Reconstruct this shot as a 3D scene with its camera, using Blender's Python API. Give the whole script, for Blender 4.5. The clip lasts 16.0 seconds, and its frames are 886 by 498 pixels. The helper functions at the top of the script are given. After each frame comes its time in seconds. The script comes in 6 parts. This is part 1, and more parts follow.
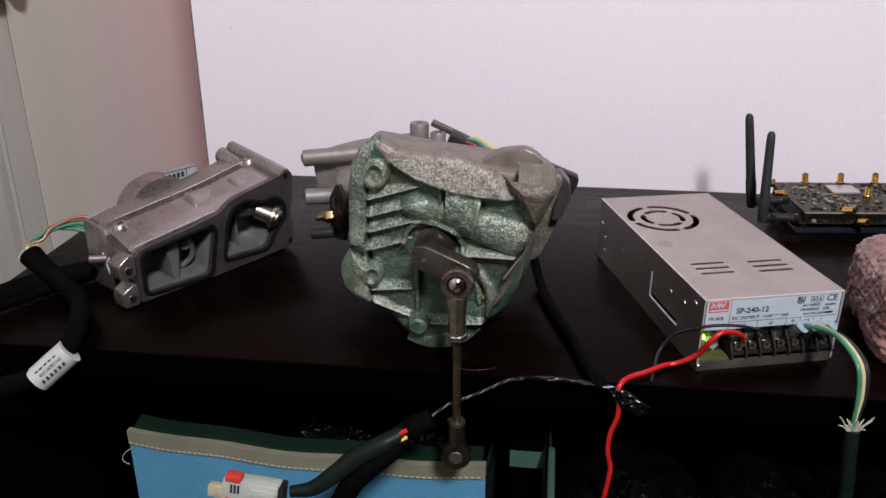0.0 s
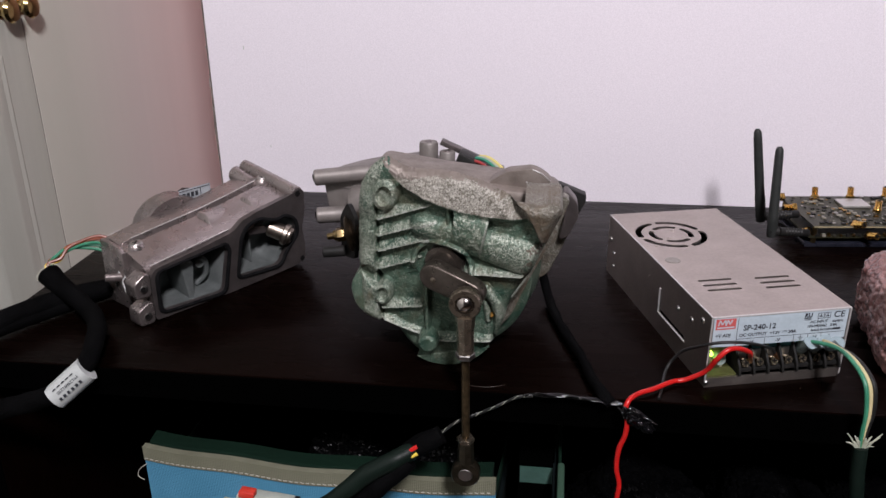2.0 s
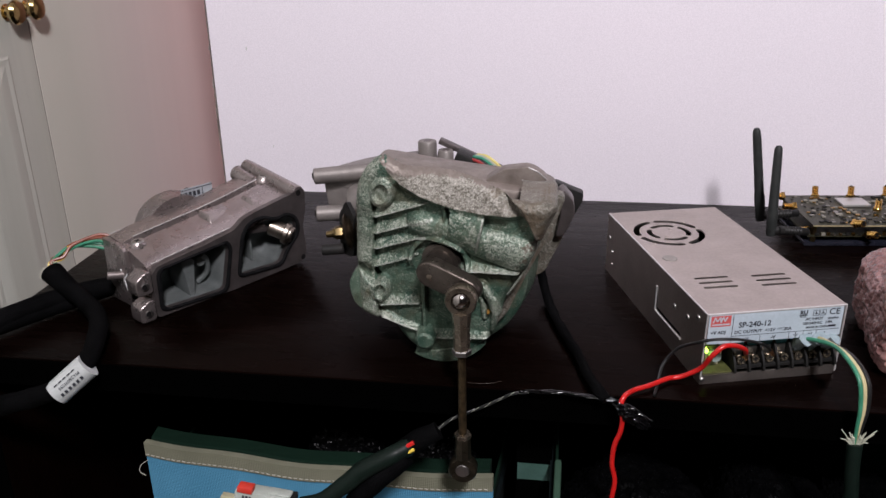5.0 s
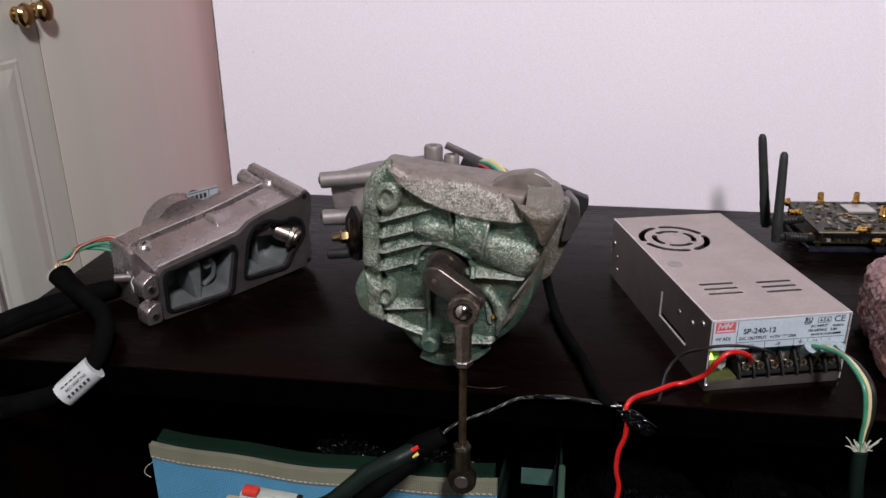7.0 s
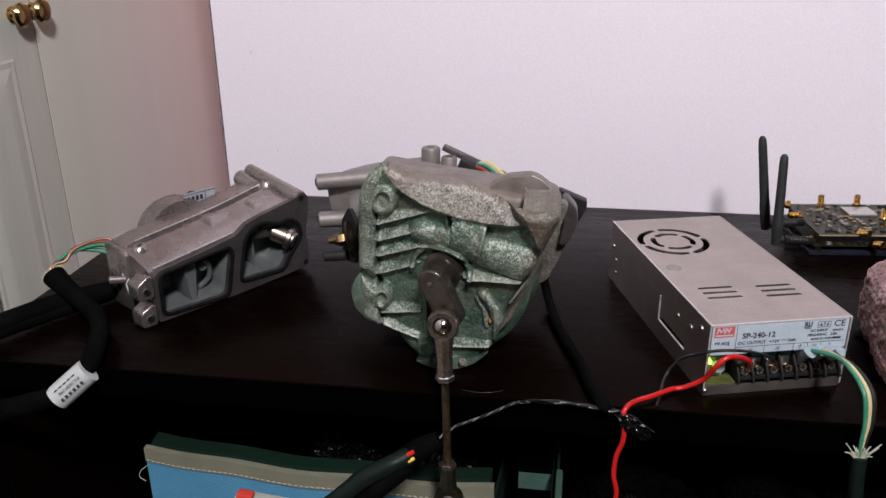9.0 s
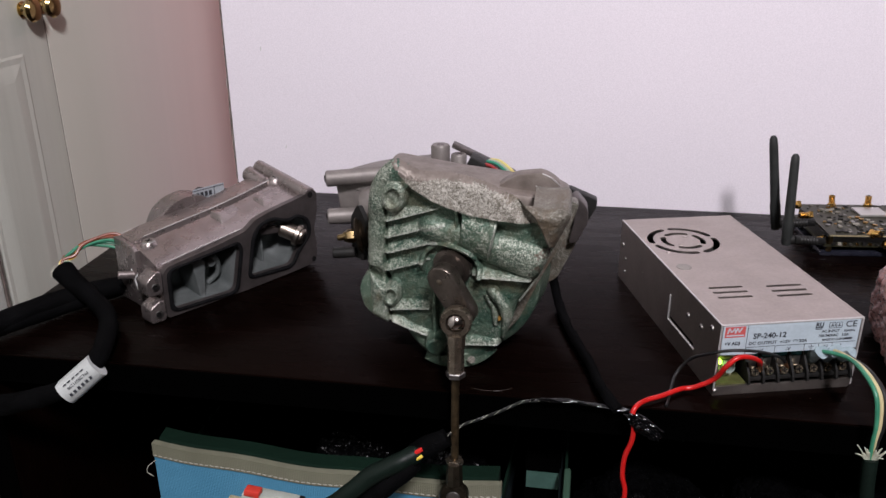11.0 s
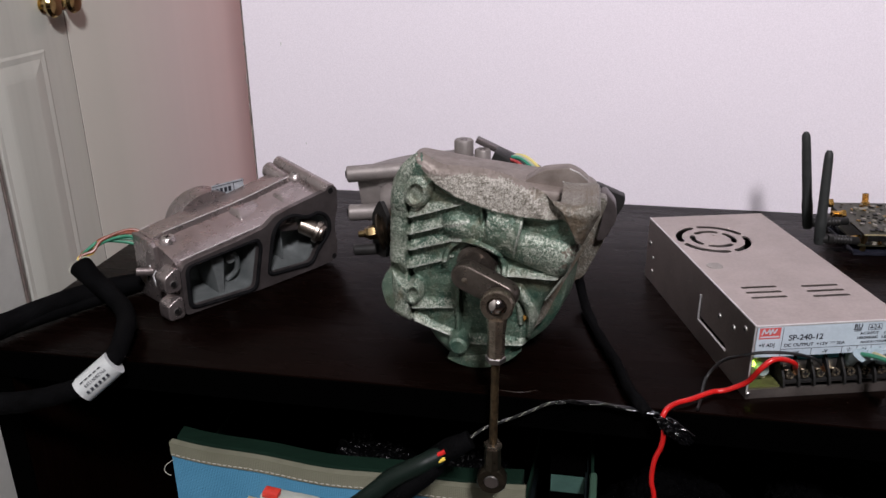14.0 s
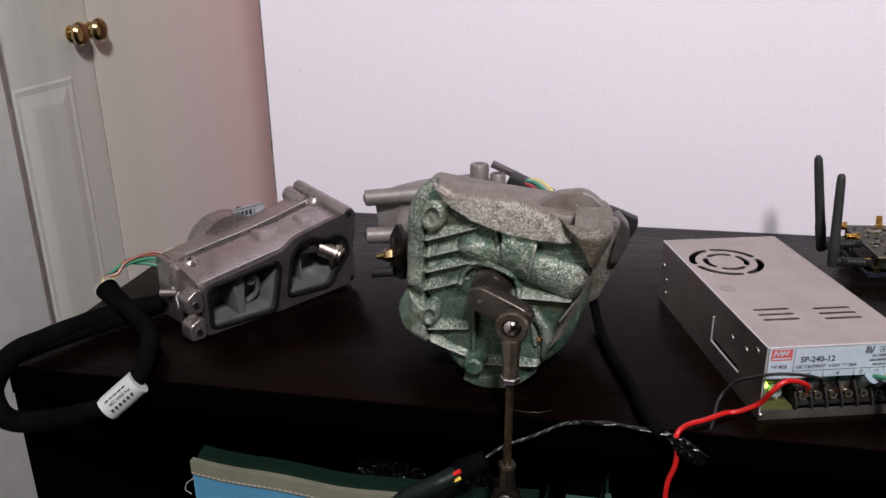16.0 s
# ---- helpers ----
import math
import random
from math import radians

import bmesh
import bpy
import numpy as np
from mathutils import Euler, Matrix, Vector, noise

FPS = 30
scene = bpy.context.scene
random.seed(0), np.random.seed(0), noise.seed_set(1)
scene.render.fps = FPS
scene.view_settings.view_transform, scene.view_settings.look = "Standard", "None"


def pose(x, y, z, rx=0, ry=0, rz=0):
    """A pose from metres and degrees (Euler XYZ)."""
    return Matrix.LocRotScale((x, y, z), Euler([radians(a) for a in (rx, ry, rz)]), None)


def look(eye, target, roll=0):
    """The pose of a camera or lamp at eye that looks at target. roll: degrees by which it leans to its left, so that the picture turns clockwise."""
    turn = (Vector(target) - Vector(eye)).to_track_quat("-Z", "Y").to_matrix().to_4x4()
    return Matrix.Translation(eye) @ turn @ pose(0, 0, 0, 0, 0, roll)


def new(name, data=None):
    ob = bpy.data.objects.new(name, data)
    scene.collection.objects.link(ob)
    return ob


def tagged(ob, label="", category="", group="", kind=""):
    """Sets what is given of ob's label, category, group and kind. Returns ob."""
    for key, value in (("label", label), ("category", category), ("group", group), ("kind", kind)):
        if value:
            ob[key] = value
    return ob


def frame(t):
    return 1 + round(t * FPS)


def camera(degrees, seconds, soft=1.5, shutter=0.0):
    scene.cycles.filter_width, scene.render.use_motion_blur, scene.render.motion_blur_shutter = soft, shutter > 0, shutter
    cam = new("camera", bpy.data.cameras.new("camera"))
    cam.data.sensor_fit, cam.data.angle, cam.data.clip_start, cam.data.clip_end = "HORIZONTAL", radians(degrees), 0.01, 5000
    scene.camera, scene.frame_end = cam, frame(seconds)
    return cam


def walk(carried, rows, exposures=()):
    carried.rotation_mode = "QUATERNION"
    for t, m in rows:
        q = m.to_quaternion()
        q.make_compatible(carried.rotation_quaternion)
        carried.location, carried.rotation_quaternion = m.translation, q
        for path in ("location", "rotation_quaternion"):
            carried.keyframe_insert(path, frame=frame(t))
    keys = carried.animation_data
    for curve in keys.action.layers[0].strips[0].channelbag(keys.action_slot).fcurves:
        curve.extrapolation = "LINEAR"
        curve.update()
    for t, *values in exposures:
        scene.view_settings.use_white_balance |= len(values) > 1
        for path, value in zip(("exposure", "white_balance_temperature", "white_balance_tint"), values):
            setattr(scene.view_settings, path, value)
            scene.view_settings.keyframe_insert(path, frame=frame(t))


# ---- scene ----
cam = camera(57.2, 16.0)
PATH = [
    (0, (-0.109, -0.461, 1.022), (-0.319, 1.369, 0.243), 0.2),
    (0.5, (-0.107, -0.459, 1.023), (-0.319, 1.37, 0.244), 0.1),
    (1, (-0.105, -0.46, 1.025), (-0.32, 1.371, 0.252), -0.0),
    (1.5, (-0.106, -0.463, 1.028), (-0.334, 1.371, 0.263), -0.2),
    (2, (-0.105, -0.465, 1.03), (-0.351, 1.37, 0.273), -0.5),
    (2.5, (-0.102, -0.464, 1.027), (-0.355, 1.368, 0.265), -0.4),
    (3, (-0.101, -0.465, 1.029), (-0.35, 1.369, 0.273), -0.5),
    (3.5, (-0.1, -0.467, 1.026), (-0.354, 1.368, 0.272), -0.5),
    (4, (-0.098, -0.469, 1.027), (-0.354, 1.364, 0.27), -0.7),
    (6.5, (-0.097, -0.469, 1.03), (-0.373, 1.367, 0.286), -0.5),
    (7, (-0.098, -0.47, 1.031), (-0.374, 1.365, 0.284), -0.5),
    (7.5, (-0.098, -0.469, 1.034), (-0.374, 1.365, 0.286), -0.4),
    (8, (-0.097, -0.466, 1.035), (-0.381, 1.368, 0.29), -0.4),
    (8.5, (-0.098, -0.465, 1.033), (-0.378, 1.37, 0.29), -0.4),
    (9, (-0.096, -0.465, 1.031), (-0.374, 1.369, 0.285), -0.4),
    (9.5, (-0.098, -0.465, 1.031), (-0.376, 1.369, 0.283), -0.2),
    (12, (-0.099, -0.461, 1.026), (-0.4, 1.367, 0.273), -0.2),
    (12.5, (-0.1, -0.456, 1.023), (-0.406, 1.369, 0.266), -0.2),
    (13, (-0.101, -0.451, 1.022), (-0.417, 1.37, 0.256), -0.3),
    (13.5, (-0.103, -0.449, 1.02), (-0.429, 1.369, 0.253), -0.3),
    (14, (-0.104, -0.453, 1.023), (-0.44, 1.371, 0.273), -0.4),
    (14.5, (-0.102, -0.453, 1.024), (-0.451, 1.372, 0.284), -0.7),
    (15, (-0.101, -0.453, 1.023), (-0.462, 1.373, 0.292), -0.8),
    (15.5, (-0.101, -0.457, 1.026), (-0.466, 1.374, 0.307), -0.8),
    (16, (-0.102, -0.463, 1.028), (-0.48, 1.372, 0.327), -0.8),
]
walk(cam, [(t, look(eye, target, roll)) for t, eye, target, roll in PATH])

# ---------------------------------------------------------------- world, lamps, exposure
world = bpy.data.worlds.new("room_world")
scene.world = world
world.use_nodes = True
world.node_tree.nodes["Background"].inputs[0].default_value = (0.9, 0.85, 0.9, 1)
world.node_tree.nodes["Background"].inputs[1].default_value = 0.03

lamp_data = bpy.data.lights.new("ceiling_lamp_light", "AREA")
lamp_data.shape, lamp_data.size = "DISK", 0.30
lamp_data.energy = 57.5
lamp_data.color = (0.99, 0.945, 1.0)
lamp_ob = new("ceiling_lamp_light", lamp_data)
lamp_ob.matrix_world = look((0.34, -1.42, 2.34), (-0.08, 0.1, 0.85))
# unseen warm fill lamp added behind the wall's end to brighten the leaf
fill_data = bpy.data.lights.new("recess_fill_light", "AREA")
fill_data.shape, fill_data.size = "DISK", 0.70
fill_data.energy = 3.3
fill_data.color = (1.0, 0.62, 0.60)
fill_ob = new("recess_fill_light", fill_data)
fill_ob.matrix_world = look((0.15, 1.15, 1.95), (-0.69, 0.78, 0.95))
scene.view_settings.exposure = 0.0

# ---------------------------------------------------------------- materials


def ramp(nt, fac, stops):
    n = nt.nodes.new("ShaderNodeValToRGB")
    el = n.color_ramp.elements
    while len(el) < len(stops):
        el.new(0.5)
    for e, (p, c) in zip(el, stops):
        e.position, e.color = p, (*c, 1)
    nt.links.new(fac, n.inputs[0])
    return n.outputs[0]


def noise_tex(nt, vec, scale, detail=4, rough=0.55, dist=0.0):
    n = nt.nodes.new("ShaderNodeTexNoise")
    n.inputs["Scale"].default_value = scale
    n.inputs["Detail"].default_value = detail
    n.inputs["Roughness"].default_value = rough
    n.inputs["Distortion"].default_value = dist
    nt.links.new(vec, n.inputs["Vector"])
    return n.outputs["Fac"]


def mixc(nt, fac, a, b, blend="MIX"):
    n = nt.nodes.new("ShaderNodeMix")
    n.data_type, n.blend_type = "RGBA", blend
    for socket, v in ((n.inputs[0], fac), (n.inputs[6], a), (n.inputs[7], b)):
        if isinstance(v, (int, float)):
            socket.default_value = v
        elif isinstance(v, tuple):
            socket.default_value = (*v, 1)
        else:
            nt.links.new(v, socket)
    return n.outputs[2]


def base_mat(name):
    m = bpy.data.materials.new(name)
    m.use_nodes = True
    nt = m.node_tree
    bsdf = nt.nodes["Principled BSDF"]
    co = nt.nodes.new("ShaderNodeTexCoord").outputs["Object"]
    return m, nt, bsdf, co


def add_bump(nt, bsdf, height, strength, distance):
    b = nt.nodes.new("ShaderNodeBump")
    b.inputs["Strength"].default_value = strength
    b.inputs["Distance"].default_value = distance
    nt.links.new(height, b.inputs["Height"])
    nt.links.new(b.outputs[0], bsdf.inputs["Normal"])


def spread(nt, fac, lo, hi):
    n = nt.nodes.new("ShaderNodeMapRange")
    nt.links.new(fac, n.inputs[0])
    n.inputs[1].default_value, n.inputs[2].default_value = 0.3, 0.7
    n.inputs[3].default_value, n.inputs[4].default_value = lo, hi
    return n.outputs[0]


def surface(name, c1, c2, scale=40, rough=(0.4, 0.6), metal=0.0, bump=0.0, bump_scale=400, fine=None, stretch=None, spec=None):
    """Two-tone noise at a coarse scale, a finer grain over it, uneven gloss and a little relief."""
    m, nt, bsdf, co = base_mat(name)
    vec = co
    if stretch:
        mp = nt.nodes.new("ShaderNodeMapping")
        mp.inputs["Scale"].default_value = stretch
        nt.links.new(co, mp.inputs[0])
        vec = mp.outputs[0]
    big = noise_tex(nt, vec, scale)
    col = ramp(nt, big, [(0.32, c1), (0.68, c2)])
    small = noise_tex(nt, vec, fine or scale * 9, 5, 0.65)
    g = ramp(nt, small, [(0.3, (0.8, 0.8, 0.8)), (0.7, (1.0, 1.0, 1.0))])
    col = mixc(nt, 0.7, col, g, "MULTIPLY")
    nt.links.new(col, bsdf.inputs["Base Color"])
    nt.links.new(spread(nt, noise_tex(nt, vec, scale * 2.3), *rough), bsdf.inputs["Roughness"])
    bsdf.inputs["Metallic"].default_value = metal
    if spec is not None:
        bsdf.inputs["Specular IOR Level"].default_value = spec
    if bump:
        add_bump(nt, bsdf, noise_tex(nt, vec, bump_scale, 6, 0.6), bump, 0.001)
    return m


def glow(name, col, strength):
    m, nt, bsdf, co = base_mat(name)
    bsdf.inputs["Base Color"].default_value = (*col, 1)
    bsdf.inputs["Emission Color"].default_value = (*col, 1)
    bsdf.inputs["Emission Strength"].default_value = strength
    return m


M_WALL = surface("lilac_white_wall_paint", (0.80, 0.745, 0.80), (0.81, 0.757, 0.81), 2.0, (0.55, 0.75), bump=0.006, bump_scale=250, fine=700)
M_DOOR = surface("aged_cream_door_paint", (0.54, 0.555, 0.49), (0.58, 0.59, 0.53), 3.0, (0.4, 0.6), bump=0.03, bump_scale=60, fine=5, stretch=(6, 6, 0.25))
M_LEAF = surface("grained_door_paint_pink_light", (0.83, 0.71, 0.71), (0.85, 0.73, 0.73), 2.2, (0.45, 0.6), bump=0.02, bump_scale=60, fine=4, stretch=(6, 6, 0.2))
# painted light in the leaf's colour: yellowish by the seam, pink towards the recess
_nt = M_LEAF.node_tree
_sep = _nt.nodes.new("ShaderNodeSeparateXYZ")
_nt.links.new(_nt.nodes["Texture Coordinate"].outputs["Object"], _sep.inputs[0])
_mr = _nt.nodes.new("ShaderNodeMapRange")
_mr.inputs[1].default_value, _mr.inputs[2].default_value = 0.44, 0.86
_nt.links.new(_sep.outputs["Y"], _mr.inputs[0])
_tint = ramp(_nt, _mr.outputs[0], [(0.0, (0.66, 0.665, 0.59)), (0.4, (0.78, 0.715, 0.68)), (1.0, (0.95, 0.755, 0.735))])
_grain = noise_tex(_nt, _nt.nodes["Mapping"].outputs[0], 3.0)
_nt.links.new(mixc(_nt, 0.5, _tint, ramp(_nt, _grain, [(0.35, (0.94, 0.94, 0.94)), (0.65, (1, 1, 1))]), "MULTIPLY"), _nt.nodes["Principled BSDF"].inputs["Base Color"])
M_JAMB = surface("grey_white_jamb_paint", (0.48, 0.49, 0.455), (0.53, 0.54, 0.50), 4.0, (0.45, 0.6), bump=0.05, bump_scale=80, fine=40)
M_GAP = surface("dark_raw_edge", (0.12, 0.095, 0.085), (0.22, 0.18, 0.155), 60, (0.8, 0.95))
M_CHIP = surface("chipped_plaster", (0.45, 0.43, 0.42), (0.6, 0.58, 0.56), 200, (0.8, 0.95))
# unseen walls, floor and ceiling are toned down to cut bounce light
M_DIM = surface("dimmed_taupe_wall_paint", (0.10, 0.09, 0.085), (0.13, 0.118, 0.11), 3, (0.6, 0.8))
M_FLOOR = surface("wooden_floor", (0.03, 0.018, 0.012), (0.05, 0.03, 0.02), 5, (0.35, 0.5), stretch=(1, 8, 1))
M_CEIL = surface("greyed_ceiling_paint", (0.36, 0.35, 0.345), (0.4, 0.39, 0.385), 3, (0.7, 0.9))
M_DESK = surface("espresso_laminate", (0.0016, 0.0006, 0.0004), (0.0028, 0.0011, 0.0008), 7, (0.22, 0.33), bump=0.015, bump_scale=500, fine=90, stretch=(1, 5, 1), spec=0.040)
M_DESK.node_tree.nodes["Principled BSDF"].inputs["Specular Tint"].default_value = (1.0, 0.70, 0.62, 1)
# near-black used to darken the desk's front edges and the document box
M_DARKENING = surface("darkening_black", (0.0002, 0.0002, 0.0002), (0.0003, 0.0003, 0.0003), 80, (0.7, 0.9), spec=0.01)
M_BRASS = surface("polished_brass", (0.56, 0.41, 0.17), (0.64, 0.48, 0.22), 90, (0.1, 0.22), metal=1.0)


# ---------------------------------------------------------------- mesh helpers
def part(name, bm, material, parent=None, label="", smooth=35):
    me = bpy.data.meshes.new(name)
    bmesh.ops.recalc_face_normals(bm, faces=bm.faces[:])
    bm.to_mesh(me)
    bm.free()
    for mm in (material if isinstance(material, (list, tuple)) else [material]):
        me.materials.append(mm)
    if smooth:
        me.shade_smooth()
        me.set_sharp_from_angle(angle=radians(smooth))
    ob = new(name, me)
    if parent is not None:
        ob.parent = parent
    if label:
        ob["label"] = label
    return ob


def thing(name, m, label, category, group="", kind=""):
    ob = new(name)
    ob.empty_display_size = 0.02
    ob.matrix_world = m
    return tagged(ob, label, category, group, kind)


def bevelled(bm, r, seg=2, angle=30):
    if r > 0:
        es = [e for e in bm.edges if len(e.link_faces) == 2 and e.calc_face_angle() > radians(angle)]
        bmesh.ops.bevel(bm, geom=es, offset=r, segments=seg, profile=0.5, affect="EDGES", clamp_overlap=True)
    return bm


def box(x0, x1, y0, y1, z0, z1, r=0.0, seg=2):
    bm = bmesh.new()
    bmesh.ops.create_cube(bm, size=1, matrix=Matrix.LocRotScale(((x0 + x1) / 2, (y0 + y1) / 2, (z0 + z1) / 2), None, (x1 - x0, y1 - y0, z1 - z0)))
    return bevelled(bm, r, seg)


def axis_matrix(p, q):
    p, q = Vector(p), Vector(q)
    return Matrix.Translation(p) @ (q - p).to_track_quat("Z", "Y").to_matrix().to_4x4()


def lathe(p, q, profile, n=24, bm=None, cap=True):
    """A turned body on the axis p-q: profile rows of (share of the way, radius)."""
    bm = bm or bmesh.new()
    m, ln = axis_matrix(p, q), (Vector(q) - Vector(p)).length
    rings = []
    for f, r in profile:
        rings.append([bm.verts.new(m @ Vector((r * math.cos(a), r * math.sin(a), f * ln))) for a in (math.tau * i / n for i in range(n))])
    for ra, rb in zip(rings, rings[1:]):
        for i in range(n):
            bm.faces.new((ra[i], ra[(i + 1) % n], rb[(i + 1) % n], rb[i]))
    if cap:
        bm.faces.new(rings[0][::-1])
        bm.faces.new(rings[-1])
    return bm


def rod(p, q, r, n=20, bev=0.0, bm=None):
    ln = (Vector(q) - Vector(p)).length
    b = min(bev / ln, 0.4)
    prof = [(0, r), (1, r)] if not bev else [(0, r - bev), (b, r), (1 - b, r), (1, r - bev)]
    return lathe(p, q, prof, n, bm)


def smooth_path(pts, per=8):
    pts = [Vector(p) for p in pts]
    ext = [pts[0] * 2 - pts[1], *pts, pts[-1] * 2 - pts[-2]]
    out = []
    for i in range(1, len(ext) - 2):
        a, b, c, d = ext[i - 1:i + 3]
        for k in range(per):
            t = k / per
            out.append(0.5 * (2 * b + (c - a) * t + (2 * a - 5 * b + 4 * c - d) * t * t + (3 * b - a - 3 * c + d) * t ** 3))
    out.append(pts[-1])
    return out


def tube(pts, r, n=12, per=8, wob=0.0, seed=1, bm=None, flat=1.0, radii=None):
    """A bent cable through pts; wob makes its thickness uneven."""
    bm = bm or bmesh.new()
    path = smooth_path(pts, per)
    rings, side = [], None
    for i, p in enumerate(path):
        d = (path[min(i + 1, len(path) - 1)] - path[max(i - 1, 0)]).normalized()
        if side is None:
            side = d.cross(Vector((0, 0, 1)))
            side = side if side.length > 0.2 else d.cross(Vector((0, 1, 0)))
        side = (side - d * side.dot(d)).normalized()
        top = side.cross(d).normalized()
        k = r
        if radii:
            f = i / (len(path) - 1) * (len(radii) - 1)
            j = min(int(f), len(radii) - 2)
            k = radii[j] + (radii[j + 1] - radii[j]) * (f - j)
        ring = []
        for s in range(n):
            a = math.tau * s / n
            w = 1 + (wob * noise.noise(p * 90 + Vector((math.cos(a), math.sin(a), seed * 3.1)) * 0.8) if wob else 0)
            ring.append(bm.verts.new(p + (side * math.cos(a) + top * math.sin(a) * flat) * k * w))
        rings.append(ring)
    for ra, rb in zip(rings, rings[1:]):
        for i in range(n):
            bm.faces.new((ra[i], ra[(i + 1) % n], rb[(i + 1) % n], rb[i]))
    bm.faces.new(rings[0][::-1])
    bm.faces.new(rings[-1])
    return bm


def prism(outline, depth, m=None, r=0.0, seg=2, bm=None):
    """An outline in x, z drawn out from y=0 to y=depth."""
    bm = bm or bmesh.new()
    a = [bm.verts.new((x, 0, z)) for x, z in outline]
    b = [bm.verts.new((x, depth, z)) for x, z in outline]
    n = len(a)
    bm.faces.new(a)
    bm.faces.new(b[::-1])
    for i in range(n):
        bm.faces.new((a[i], b[i], b[(i + 1) % n], a[(i + 1) % n]))
    bmesh.ops.recalc_face_normals(bm, faces=bm.faces[:])
    bevelled(bm, r, seg)
    if m is not None:
        bm.transform(m)
    return bm


def lettering(name, text, size, m, material, parent, align="LEFT", bold=0.0, wide=1.0):
    cu = bpy.data.curves.new(name, "FONT")
    cu.body, cu.size, cu.align_x, cu.offset, cu.extrude = text, size, align, bold, 0.00004
    cu.resolution_u = 3
    tmp = bpy.data.objects.new("tmp_text", cu)
    scene.collection.objects.link(tmp)
    bpy.context.view_layer.update()
    me = bpy.data.meshes.new_from_object(tmp.evaluated_get(bpy.context.evaluated_depsgraph_get()))
    bpy.data.objects.remove(tmp)
    bpy.data.curves.remove(cu)
    me.name = name
    me.materials.clear()
    me.materials.append(material)
    me.transform(m @ Matrix.Diagonal((wide, 1, 1, 1)))
    ob = new(name, me)
    ob.parent = parent
    return ob


TOP = 0.75            # height of the desk top
FRONT, BACK = -0.02, 0.366
LEFT_END, RIGHT_END = -0.513, 0.80

# ---------------------------------------------------------------- the room
# floor, ceiling, right and rear walls stay unseen and keep bounce light low
room = [
    ("floor", box(-1.2, 3.2, -3.4, 1.6, -0.05, 0.0), M_FLOOR, "unseen brown wooden floor, darkened to cut bounce light", "floor"),
    ("ceiling", box(-1.2, 3.2, -3.4, 1.6, 2.5, 2.6), M_CEIL, "unseen painted ceiling, greyed to cut bounce light", "ceiling"),
    ("wall_back", box(-0.464, 3.2, BACK, BACK + 0.11, 0.0, 2.5), M_WALL, "smooth pale lilac-white painted wall behind the desk", "wall"),
    ("wall_right", box(3.0, 3.1, -3.4, 1.6, 0.0, 2.5), M_DIM, "unseen side wall, darkened to cut bounce light", "wall"),
    ("wall_behind", box(-1.2, 3.2, -3.5, -3.4, 0.0, 2.5), M_DIM, "unseen rear wall, darkened to cut bounce light", "wall"),
    ("wall_recess", box(-1.2, 3.2, 1.5, 1.6, 0.0, 2.5), M_WALL, "plain painted wall at the end of the recess", "wall"),
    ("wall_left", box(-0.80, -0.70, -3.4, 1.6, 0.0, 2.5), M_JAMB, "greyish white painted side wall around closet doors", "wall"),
]
for nm, bm, mt, lb, cat in room:
    tagged(part(nm, bm, mt, smooth=0), lb, cat, kind="structure")

# raw edge of the wall's end, with chips of plaster
bm = bmesh.new()
ys = [0.0 + 0.02 * i for i in range(126)]
prev = None
for i, z in enumerate(ys):
    w = 0.0008 + 0.0005 * noise.noise(Vector((z * 40, 0.3, 0))) + (0.0007 if 0.79 < z < 0.86 else 0)
    row = [bm.verts.new((-0.4642 - 0.0002, BACK - 0.0012, z)), bm.verts.new((-0.4642 - w * 1.25, BACK - 0.0012, z)),
           bm.verts.new((-0.4642 - w * 1.25, BACK + 0.02, z)), bm.verts.new((-0.4642 - 0.0002, BACK + 0.02, z))]
    if prev:
        for k in range(4):
            bm.faces.new((prev[k], prev[(k + 1) % 4], row[(k + 1) % 4], row[k]))
    prev = row
edge = tagged(part("trim", bm, M_GAP, smooth=0), "dark rough raw edge at the end of the wall", "wall edge", kind="structure")
for z, ln, w in ((0.905, 0.0016, 0.0007), (0.868, 0.0045, 0.0006), (0.84, 0.0015, 0.0006)):
    part("plaster_chip", lathe((-0.466, BACK - 0.001, z - ln), (-0.4655, BACK - 0.001, z + ln), [(0, 0.0004), (0.3, w * 0.6), (0.7, w * 0.5), (1, 0.0003)], 7), M_CHIP, edge, "white chip of plaster")

# closet doors on the side wall
DX = -0.70
closet = thing("closet_door_pair", pose(0, 0, 0), "pair of cream painted panelled closet doors with brass knobs, closed", "closet door")
S0, S1, S2 = 0.225, 0.383, 1.42     # jamb, seam, far end


def door_leaf(name, y0, y1, mat):
    leaf = part(name, box(DX - 0.005, DX + 0.02, y0, y1, 0.02, 2.1), mat, closet, smooth=0)
    return leaf


left_leaf = door_leaf("door_leaf", S0 + 0.004, S1 - 0.001, M_DOOR)
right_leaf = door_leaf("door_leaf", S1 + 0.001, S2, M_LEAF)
right_leaf["label"] = "plain door leaf, faint vertical grain, pink light painted in"


